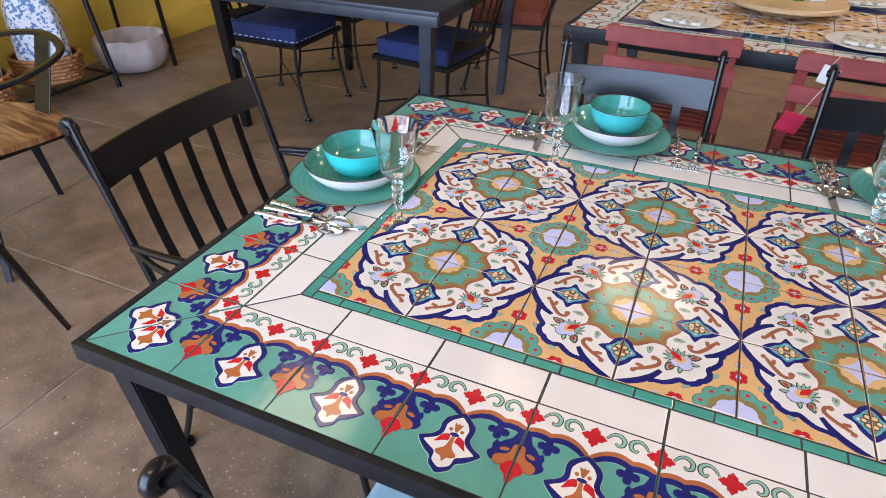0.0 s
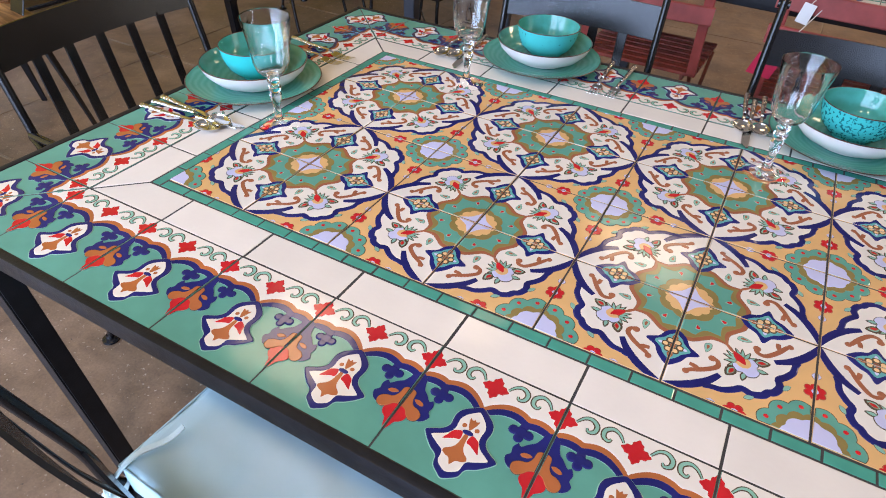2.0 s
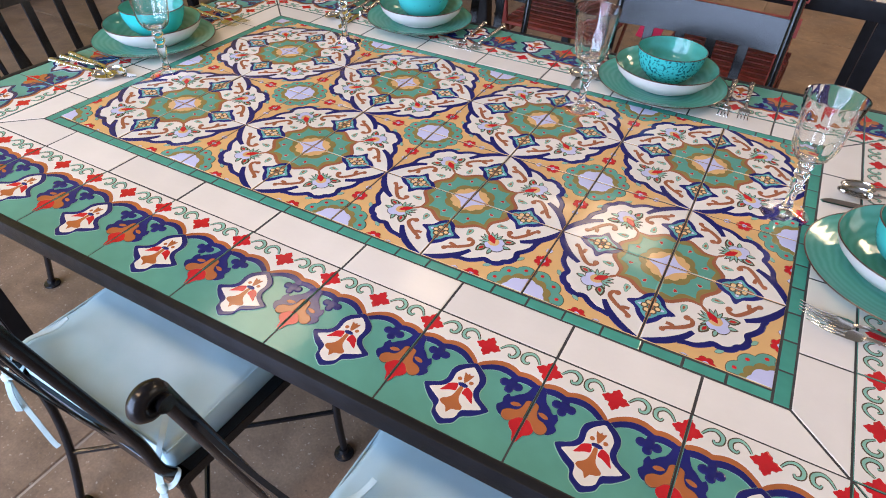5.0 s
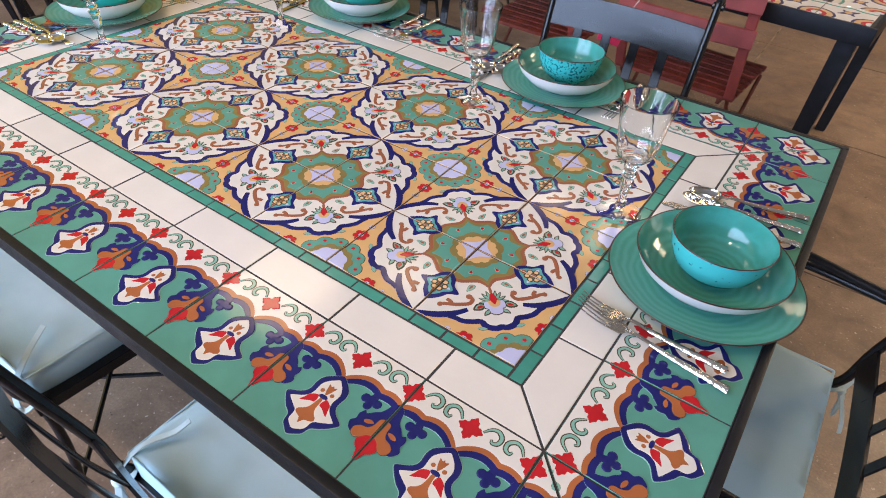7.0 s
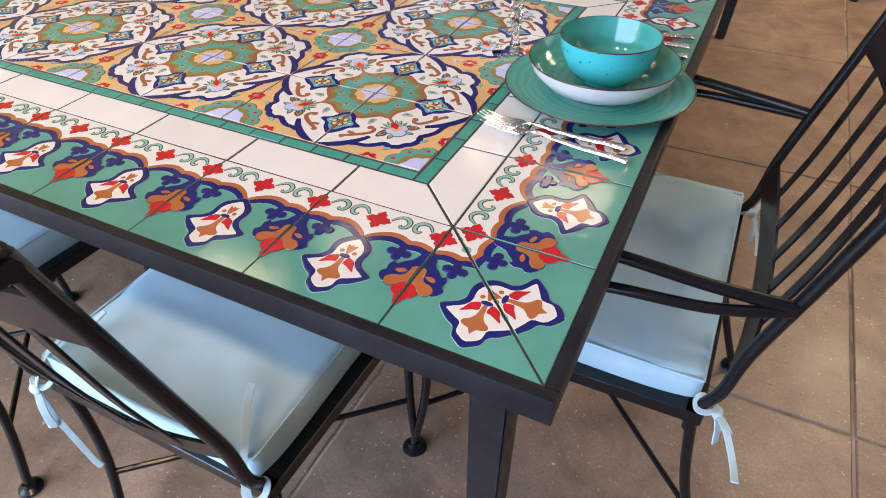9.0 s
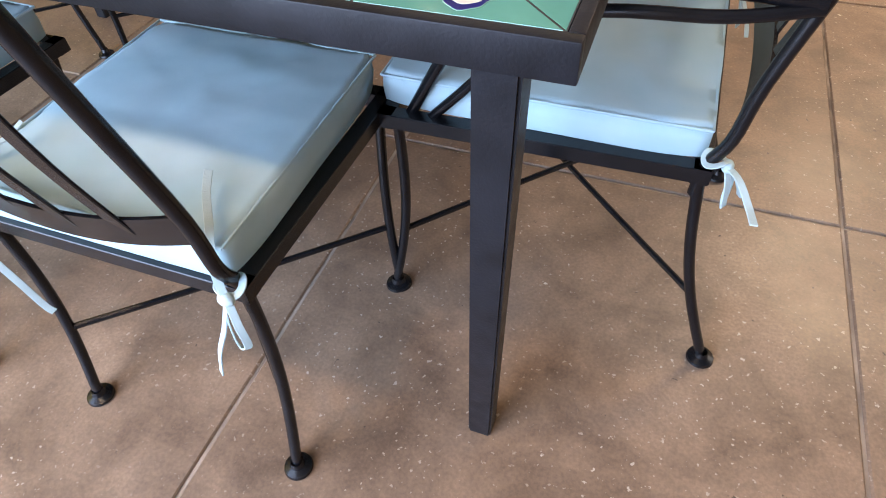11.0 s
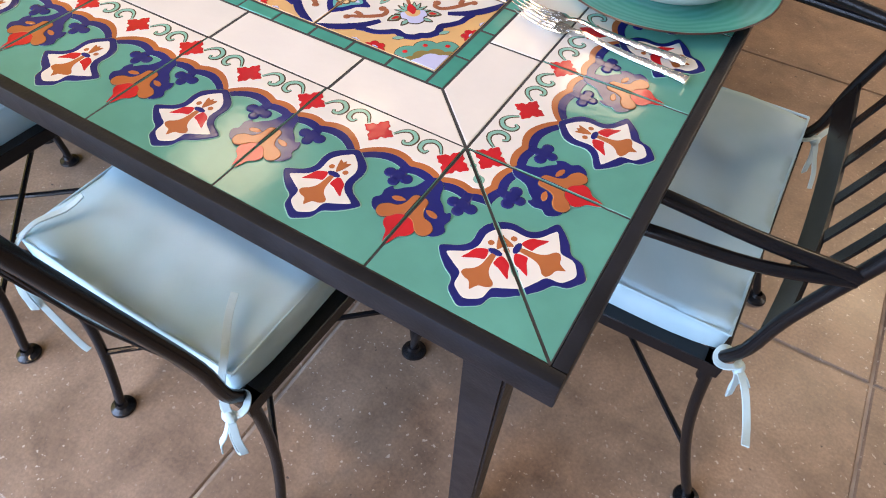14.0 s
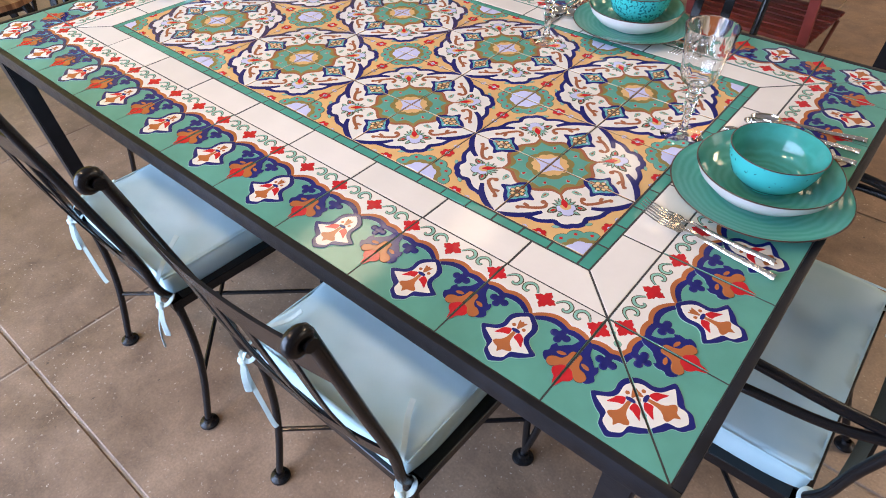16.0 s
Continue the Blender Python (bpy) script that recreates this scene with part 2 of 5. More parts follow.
def concrete_material():
    m = bpy.data.materials.new("stained_concrete")
    m.use_nodes = True
    nt = m.node_tree
    b = nt.nodes["Principled BSDF"]
    tc = nt.nodes.new("ShaderNodeTexCoord")

    def noise_node(scale, detail, rough=0.55, dist=0.0):
        n = nt.nodes.new("ShaderNodeTexNoise")
        n.inputs["Scale"].default_value, n.inputs["Detail"].default_value = scale, detail
        n.inputs["Roughness"].default_value, n.inputs["Distortion"].default_value = rough, dist
        nt.links.new(tc.outputs["Object"], n.inputs["Vector"])
        return n

    def ramp(src, stops):
        r = nt.nodes.new("ShaderNodeValToRGB")
        while len(r.color_ramp.elements) < len(stops):
            r.color_ramp.elements.new(0.5)
        for e, (p, c) in zip(r.color_ramp.elements, stops):
            e.position, e.color = p, (*c, 1)
        nt.links.new(src, r.inputs[0])
        return r

    def mix(a, c, fac, mode="MIX"):
        x = nt.nodes.new("ShaderNodeMix")
        x.data_type, x.blend_type = "RGBA", mode
        if hasattr(fac, "is_linked"):
            nt.links.new(fac, x.inputs[0])
        else:
            x.inputs[0].default_value = fac
        nt.links.new(a, x.inputs[6])
        nt.links.new(c, x.inputs[7])
        return x.outputs[2]

    big = ramp(noise_node(1.3, 5, 0.6, 0.6).outputs["Fac"], [(0.3, (0.158, 0.106, 0.070)), (0.5, (0.205, 0.141, 0.096)), (0.7, (0.265, 0.188, 0.130))])
    mid = ramp(noise_node(7, 8, 0.65, 0.4).outputs["Fac"], [(0.3, (0.46, 0.42, 0.39)), (0.7, (1.4, 1.36, 1.28))])
    c = mix(big.outputs[0], mid.outputs[0], 0.8, "MULTIPLY")
    fine = ramp(noise_node(160, 3).outputs["Fac"], [(0.35, (0.8, 0.8, 0.8)), (0.65, (1.15, 1.15, 1.15))])
    c = mix(c, fine.outputs[0], 0.7, "MULTIPLY")
    fleck = ramp(noise_node(95, 2, 0.5).outputs["Fac"], [(0.655, (0, 0, 0)), (0.70, (1, 1, 1))])
    fleckzone = ramp(noise_node(2.4, 4).outputs["Fac"], [(0.4, (0.15, 0.15, 0.15)), (0.7, (0.9, 0.9, 0.9))])
    fz = mix(fleck.outputs[0], fleckzone.outputs[0], 1.0, "MULTIPLY")
    pale = nt.nodes.new("ShaderNodeRGB")
    pale.outputs[0].default_value = (0.55, 0.49, 0.41, 1)
    c = mix(c, pale.outputs[0], fz)
    chip = ramp(noise_node(26, 4, 0.6).outputs["Fac"], [(0.70, (0, 0, 0)), (0.735, (1, 1, 1))])
    c = mix(c, pale.outputs[0], chip.outputs[0])
    pit = ramp(noise_node(38, 3, 0.6).outputs["Fac"], [(0.26, (1, 1, 1)), (0.30, (0, 0, 0))])
    darkc = nt.nodes.new("ShaderNodeRGB")
    darkc.outputs[0].default_value = (0.05, 0.035, 0.025, 1)
    c = mix(c, darkc.outputs[0], pit.outputs[0])
    nt.links.new(c, b.inputs["Base Color"])
    rr = ramp(noise_node(3.5, 6, 0.6).outputs["Fac"], [(0.3, (0.33, 0.33, 0.33)), (0.7, (0.58, 0.58, 0.58))])
    nt.links.new(rr.outputs[0], b.inputs["Roughness"])
    bp = nt.nodes.new("ShaderNodeBump")
    bp.inputs["Strength"].default_value, bp.inputs["Distance"].default_value = 0.25, 0.002
    nt.links.new(noise_node(45, 6).outputs["Fac"], bp.inputs["Height"])
    nt.links.new(bp.outputs[0], b.inputs["Normal"])
    return m


CONCRETE = concrete_material()
JOINT = material("floor_joint_filler", (0.22, 0.17, 0.13), 0.9, vary=0.4, scale=9, bump=0.5, bump_scale=200, colour2=(0.42, 0.34, 0.26))


# ---------------------------------------------------------------- mesh helpers
def to_mesh(name, bm, mats):
    me = bpy.data.meshes.new(name)
    bm.normal_update()
    bm.to_mesh(me)
    bm.free()
    for m in (mats if isinstance(mats, (list, tuple)) else [mats]):
        me.materials.append(m)
    return me


def smooth(me, angle=40):
    for p in me.polygons:
        p.use_smooth = True
    me.set_sharp_from_angle(angle=radians(angle))
    return me


def part(name, bm, mats, parent, label="", m=None, soft=True):
    me = to_mesh(name, bm, mats)
    if soft:
        smooth(me)
    ob = new(name, me)
    ob.parent = parent
    if m is not None:
        ob.matrix_basis = m
    if label:
        ob["label"] = label
    return ob


def thing(name, label, category, m=None, group="", kind=""):
    ob = new(name)
    ob.empty_display_size = 0.1
    if m is not None:
        ob.matrix_basis = m
    return tagged(ob, label, category, group, kind)


def box_bm(w, d, h, c=(0, 0, 0), bevel=0.003, seg=2, bm=None):
    bm2 = bmesh.new()
    bmesh.ops.create_cube(bm2, size=1, matrix=Matrix.Translation(c) @ Matrix.Diagonal((w, d, h, 1)))
    if bevel:
        bmesh.ops.bevel(bm2, geom=bm2.edges[:], offset=bevel, segments=seg, affect="EDGES", profile=0.6)
    if bm is None:
        return bm2
    me = bpy.data.meshes.new("tmp")
    bm2.to_mesh(me)
    bm2.free()
    bm.from_mesh(me)
    bpy.data.meshes.remove(me)
    return bm


def curve_pts(pts, n=6, closed=False):
    """Catmull-Rom through the points."""
    P = [Vector(p) for p in pts]
    k = len(P)
    out = []
    for i in range(k if closed else k - 1):
        if closed:
            a, b, c, d = P[i - 1], P[i], P[(i + 1) % k], P[(i + 2) % k]
        else:
            a, b, c, d = P[max(i - 1, 0)], P[i], P[i + 1], P[min(i + 2, k - 1)]
        for s in range(n):
            t = s / n
            out.append(0.5 * (2 * b + (c - a) * t + (2 * a - 5 * b + 4 * c - d) * t * t + (3 * b - a - 3 * c + d) * t ** 3))
    if not closed:
        out.append(P[-1])
    return out


def sweep(bm, pts, section, closed=False, up=(0, 0, 1), taper=None):
    """Sweep a closed 2D section along the points; section x lies sideways, y towards up."""
    P = [Vector(p) for p in pts]
    rings = []
    nrm = None
    for i, p in enumerate(P):
        a = P[i - 1] if (i > 0 or closed) else P[0]
        b = P[(i + 1) % len(P)] if (i < len(P) - 1 or closed) else P[-1]
        d = (b - a).normalized()
        if nrm is None:
            nrm = Vector(up) - d * d.dot(Vector(up))
            if nrm.length < 1e-3:
                nrm = Vector((0, 1, 0)) - d * d.y
        else:
            nrm = nrm - d * d.dot(nrm)
        nrm.normalize()
        side = d.cross(nrm)
        s = taper(i / (len(P) - 1)) if taper else 1.0
        rings.append([bm.verts.new(p + side * x * s + nrm * y * s) for x, y in section])
    k = len(section)
    for i in range(len(rings) if closed else len(rings) - 1):
        r, q = rings[i], rings[(i + 1) % len(rings)]
        for j in range(k):
            bm.faces.new((r[j], r[(j + 1) % k], q[(j + 1) % k], q[j]))
    if not closed:
        bm.faces.new(rings[0][::-1])
        bm.faces.new(rings[-1])
    return bm


def circle(r, n=10, ry=None):
    return [(r * math.cos(2 * math.pi * i / n), (ry or r) * math.sin(2 * math.pi * i / n)) for i in range(n)]


def tube(pts, r, n=10, k=6, bm=None, closed=False, taper=None):
    bm = bm or bmesh.new()
    return sweep(bm, curve_pts(pts, k, closed), circle(r, n), closed, taper=taper)


def flat(w, h, b=0.0012):
    return [(-w / 2 + b, -h / 2), (w / 2 - b, -h / 2), (w / 2, -h / 2 + b), (w / 2, h / 2 - b), (w / 2 - b, h / 2), (-w / 2 + b, h / 2), (-w / 2, h / 2 - b), (-w / 2, -h / 2 + b)]


def lathe(profile, n=48, bm=None, wobble=0.0):
    """Turn a profile of (radius, height) round z."""
    bm = bm or bmesh.new()
    rings = []
    for r, z in profile:
        if r < 1e-5:
            rings.append([bm.verts.new((0, 0, z))])
        else:
            rings.append([bm.verts.new((r * (1 + wobble * math.sin(2 * a + 1)) * math.cos(a), r * (1 + wobble * math.cos(3 * a)) * math.sin(a), z))
                          for a in (2 * math.pi * i / n for i in range(n))])
    for p, q in zip(rings, rings[1:]):
        for i in range(n):
            a, b = p[i % len(p)], p[(i + 1) % len(p)]
            c, d = q[(i + 1) % len(q)], q[i % len(q)]
            vs = []
            for v in (a, b, c, d):
                if v not in vs:
                    vs.append(v)
            if len(vs) > 2:
                bm.faces.new(vs)
    bmesh.ops.recalc_face_normals(bm, faces=bm.faces[:])
    return bm


# ---------------------------------------------------------------- glazed tile drawing
def clip(poly, planes):
    """Cut a polygon by half planes a*x + b*y <= c."""
    for a, b, c in planes:
        out = []
        for i, p in enumerate(poly):
            q = poly[(i + 1) % len(poly)]
            fp, fq = a * p[0] + b * p[1] - c, a * q[0] + b * q[1] - c
            if fp <= 0:
                out.append(p)
            if (fp < 0 < fq) or (fq < 0 < fp):
                t = fp / (fp - fq)
                out.append((p[0] + (q[0] - p[0]) * t, p[1] + (q[1] - p[1]) * t))
        poly = out
        if len(poly) < 3:
            return []
    return poly


def area2(p):
    return sum(p[i - 1][0] * p[i][1] - p[i][0] * p[i - 1][1] for i in range(len(p)))


# the rim of a glaze field: inset in edge widths, and depth under its top
PROFILE = ((0.0, -0.009), (0.2, -0.00045), (1.1, -0.00036), (1.8, -0.00012), (2.6, 0.0))
LINED = (gRED, gLAV, gOCHRE, gOLIVE)


def crosses(p):
    """Does a closed outline cut itself?"""
    a = np.array(p)
    c = np.roll(a, -1, 0)

    def side(o, q, s):
        return (q[..., 0] - o[..., 0]) * (s[..., 1] - o[..., 1]) - (q[..., 1] - o[..., 1]) * (s[..., 0] - o[..., 0])

    A, C, B, D = a[:, None], c[:, None], a[None], c[None]
    hit = (side(A, C, B) * side(A, C, D) < -1e-18) & (side(B, D, A) * side(B, D, C) < -1e-18)
    return bool(hit.any()) or area2(p) <= 0


class Tile:
    """A glazed tile drawn in its own unit square, with raised glaze fields."""

    def __init__(self, size, outline, base, thick=0.008):
        self.bm, self.size, self.planes = bmesh.new(), size, []
        if area2(outline) < 0:
            outline = outline[::-1]
        n = len(outline)
        for i in range(n):
            p, q = outline[i], outline[(i + 1) % n]
            a, b = q[1] - p[1], p[0] - q[0]
            l = math.hypot(a, b)
            self.planes.append((a / l, b / l, (a * p[0] + b * p[1]) / l - 0.003))
        bot = [self.bm.verts.new((x * size, y * size, -thick)) for x, y in outline]
        mid = [self.bm.verts.new((x * size, y * size, -0.0005)) for x, y in outline]
        inner = clip([(-9, -9), (9, -9), (9, 9), (-9, 9)], [(a, b, c + 0.0014) for a, b, c in self.planes])
        if area2(inner) < 0:
            inner = inner[::-1]
        k = min(range(n), key=lambda j: (inner[j][0] - outline[0][0]) ** 2 + (inner[j][1] - outline[0][1]) ** 2)
        inner = inner[k:] + inner[:k]
        top = [self.bm.verts.new((x * size, y * size, 0)) for x, y in inner]
        for r, s in ((bot, mid), (mid, top)):
            for i in range(n):
                f = self.bm.faces.new((r[i], r[(i + 1) % n], s[(i + 1) % n], s[i]))
                f.material_index = base if r is mid else gUMBER
        self.bm.faces.new(top).material_index = base

    def fill(self, pts, mat, layer, edge=0.0045, rim=None):
        """One glaze field, a low pillow: its rim slopes to the tile."""
        pts = clip([(p[0], p[1]) for p in pts], self.planes)
        clean = []
        for p in pts:
            if not clean or (abs(p[0] - clean[-1][0]) + abs(p[1] - clean[-1][1])) > 0.004:
                clean.append(p)
        if len(clean) > 2 and abs(clean[0][0] - clean[-1][0]) + abs(clean[0][1] - clean[-1][1]) < 0.004:
            clean.pop()
        if len(clean) < 3 or abs(area2(clean)) < 2e-4:
            return
        if area2(clean) < 0:
            clean = clean[::-1]
        s, n = self.size, len(clean)
        around = sum(math.hypot(clean[k][0] - clean[k - 1][0], clean[k][1] - clean[k - 1][1]) for k in range(n))
        edge = min(edge, 0.14 * abs(area2(clean)) / around)
        lo, hi = (layer - 1) * 0.00012, layer * 0.0002 + 0.0004
        if rim is None:
            rim = gBROWN if mat in LINED else mat
        slope = []
        for i in range(n):
            tx, ty = clean[(i + 1) % n][0] - clean[i - 1][0], clean[(i + 1) % n][1] - clean[i - 1][1]
            l = math.hypot(tx, ty) or 1
            slope.append((-ty / l, tx / l))

        def inset(w):
            return [(p[0] + q[0] * w, p[1] + q[1] * w) for p, q in zip(clean, slope)]

        while edge > 1e-5 and crosses(inset(edge * PROFILE[-1][0])):
            edge *= 0.6
        rings = [[self.bm.verts.new((x * s, y * s, max(lo, hi + z))) for x, y in inset(edge * d)] for d, z in PROFILE]
        for k in range(len(PROFILE) - 1):
            for i in range(n):
                f = self.bm.faces.new((rings[k][i], rings[k][(i + 1) % n], rings[k + 1][(i + 1) % n], rings[k + 1][i]))
                f.material_index, f.smooth = (rim if k < 2 else mat), k > 0
        for tri in geometry.tessellate_polygon([[v.co for v in rings[-1]]]):
            a, c, d = (rings[-1][k] for k in tri)
            turn = (c.co.x - a.co.x) * (d.co.y - a.co.y) - (c.co.y - a.co.y) * (d.co.x - a.co.x)
            if abs(turn) > 1e-14:
                self.bm.faces.new((a, c, d) if turn > 0 else (a, d, c)).material_index = mat

    def spline(self, pts, mat, layer, n=4, edge=0.0055, rim=None):
        self.fill(curve_pts([(x, y, 0) for x, y in pts], n, True), mat, layer, edge, rim)

    def both(self, half, u0, mat, layer, n=4, rim=None):
        """Half an outline, from bottom to top, mirrored on the line x = u0."""
        right = [(u0 + d, v) for d, v in half]
        left = [(u0 - d, v) for d, v in reversed(half) if d > 1e-6]
        self.spline(right + left, mat, layer, n, rim=rim)

    def disc(self, x, y, r, mat, layer, n=10, ry=None, rim=None):
        self.fill([(x + a, y + b) for a, b in circle(r, n, ry)], mat, layer, min(0.005, r * 0.2), rim)

    def stroke(self, pts, w, mat, layer, n=5, ends=0.6):
        P = curve_pts([(x, y, 0) for x, y in pts], n)
        left, right = [], []
        for i, p in enumerate(P):
            d = (P[min(i + 1, len(P) - 1)] - P[max(i - 1, 0)]).normalized()
            t = i / (len(P) - 1)
            h = w / 2 * (ends + (1 - ends) * math.sin(math.pi * t))
            left.append((p.x - d.y * h, p.y + d.x * h))
            right.append((p.x + d.y * h, p.y - d.x * h))
        self.fill(left + right[::-1], mat, layer, min(0.0035, w * 0.12))

    def star(self, x, y, radii, turn, mat, layer, n=4):
        k = len(radii)
        self.spline([(x + r * math.cos(turn + 2 * math.pi * i / k), y + r * math.sin(turn + 2 * math.pi * i / k)) for i, r in enumerate(radii)], mat, layer, n)

    def polar(self, x, y, fn, mat, layer, n=72, rim=None):
        self.fill([(x + fn(a) * math.cos(a), y + fn(a) * math.sin(a)) for a in (2 * math.pi * i / n for i in range(n))], mat, layer, 0.009, rim)

    def mesh(self, name):
        me = to_mesh(name, self.bm, GLAZES)
        return me


def border_tile(outline, ends=(0, 1), corner=False):
    """u runs along the table's edge, v from the edge inwards; motifs at the middle and on the joints."""
    t = Tile(0.159, outline, gGREEN)

    def crest(u):
        d = 0.5 - abs((u + 0.5) % 1.0 - 0.5)
        if d < 0.31:
            return 0.655 + 0.08 * d / 0.31 + 0.068 * math.sin(math.pi * d / 0.31) ** 0.8
        return 0.735 - 0.02 * (d - 0.31) / 0.19 + 0.027 * math.sin(math.pi * (d - 0.31) / 0.19) ** 0.8

    us = [i / 60 for i in range(-3, 64)]
    t.fill([(u, crest(u) - 0.098) for u in us] + [(u, crest(u) - 0.02) for u in reversed(us)], gNAVY, 1, rim=gSAGE)
    t.fill([(u, crest(u) - 0.044) for u in us] + [(u, crest(u) + 0.02) for u in reversed(us)], gORANGE, 2)
    t.fill([(u, crest(u)) for u in us] + [(1.1, 1.1), (-0.1, 1.1)], gWHITE, 3, rim=gUMBER, edge=0.006)
    # cartouche at the middle
    t.both([(0, 0.045), (0.05, 0.072), (0.092, 0.108), (0.112, 0.168), (0.17, 0.205), (0.24, 0.272), (0.258, 0.318), (0.175, 0.368), (0.138, 0.42), (0.142, 0.50), (0.122, 0.565), (0.06, 0.62), (0, 0.655)], 0.5, gNAVY, 3, rim=gSAGE)
    t.both([(0, 0.098), (0.045, 0.118), (0.078, 0.15), (0.088, 0.215), (0.135, 0.245), (0.205, 0.288), (0.19, 0.31), (0.125, 0.352), (0.092, 0.41), (0.094, 0.495), (0.068, 0.548), (0.03, 0.585), (0, 0.605)], 0.5, gWHITE, 4)
    t.both([(0, 0.152), (0.026, 0.192), (0.058, 0.202), (0.086, 0.222), (0.08, 0.25), (0.048, 0.275), (0.026, 0.315), (0.016, 0.40), (0, 0.405)], 0.5, gORANGE, 5, rim=gUMBER)
    for s in (-1, 1):
        t.spline([(0.5 + s * d, v) for d, v in ((0.022, 0.352), (0.060, 0.335), (0.128, 0.300), (0.112, 0.345), (0.092, 0.390), (0.036, 0.414))], gRED, 5, edge=0.006)
        t.disc(0.5 + s * 0.046, 0.460, 0.022, gORANGE, 5, rim=gRED)
        # trefoil that hangs from the crest's dent
        t.stroke([(0.5 + s * 0.31, 0.70), (0.5 + s * 0.302, 0.655), (0.5 + s * 0.298, 0.61)], 0.06, gNAVY, 2, ends=0.9)
        for du, dv, r in ((-0.052, 0.0, 0.037), (0.052, 0.0, 0.037), (0.0, -0.048, 0.034), (0.0, 0.0, 0.048)):
            t.disc(0.5 + s * 0.298 + du, 0.603 + dv, r, gNAVY, 3, 14)
    t.disc(0.5, 0.418, 0.040, gNAVY, 7, ry=0.020)
    t.both([(0, 0.438), (0.020, 0.470), (0.036, 0.530), (0.012, 0.520), (0, 0.535)], 0.5, gORANGE, 6, rim=gUMBER)
    # fleur on each joint
    for u0 in (0, 1):
        t.both([(0, 0.33), (0.10, 0.335), (0.165, 0.325), (0.205, 0.352), (0.222, 0.395), (0.198, 0.43), (0.205, 0.475), (0.182, 0.52), (0.158, 0.505), (0.12, 0.545), (0.085, 0.575), (0.065, 0.62), (0.05, 0.67), (0, 0.70)], u0, gNAVY, 4, rim=gSAGE)
        t.both([(0, 0.155), (0.022, 0.195), (0.038, 0.240), (0.072, 0.268), (0.088, 0.305), (0.066, 0.350), (0, 0.38)], u0, gRED, 5, rim=gSAGE)
        t.both([(0, 0.375), (0.045, 0.362), (0.078, 0.322), (0.118, 0.302), (0.158, 0.322), (0.166, 0.370), (0.130, 0.405), (0.082, 0.420), (0.058, 0.460), (0.050, 0.515), (0.025, 0.535), (0, 0.53)], u0, gORANGE, 7, rim=gUMBER)
        for s in (-1, 1):
            t.spline([(u0 + s * d, v) for d, v in ((0.062, 0.468), (0.092, 0.480), (0.128, 0.470), (0.142, 0.448), (0.120, 0.436), (0.085, 0.445))], gORANGE, 6, rim=gUMBER)
    # red stars and curls in the white band
    for u0 in (0.5, *ends):
        t.polar(u0, 0.845, lambda a: 0.066 + 0.034 * abs(math.cos(2 * a)) ** 2 + 0.006 * math.cos(12 * a), gRED, 5, 60)
        for s in () if corner else (-1, 1):
            c = [(u0 + s * a, b) for a, b in ((0.088, 0.868), (0.128, 0.922), (0.178, 0.938), (0.222, 0.902), (0.218, 0.850), (0.182, 0.832), (0.166, 0.858))]
            t.stroke(c, 0.046, gUMBER, 5, ends=0.45)
            t.stroke(c, 0.030, gSAGE, 6, ends=0.4)
    if corner:
        for s, (u, v) in ((1, (0.185, 0.815)), (-1, (0.815, 0.815))):
            t.disc(u, v, 0.034, gSAGE, 5, 12, rim=gUMBER)
            t.stroke([(u - s * 0.095, v + 0.075), (u - s * 0.04, v + 0.065)], 0.026, gSAGE, 5)
    return t


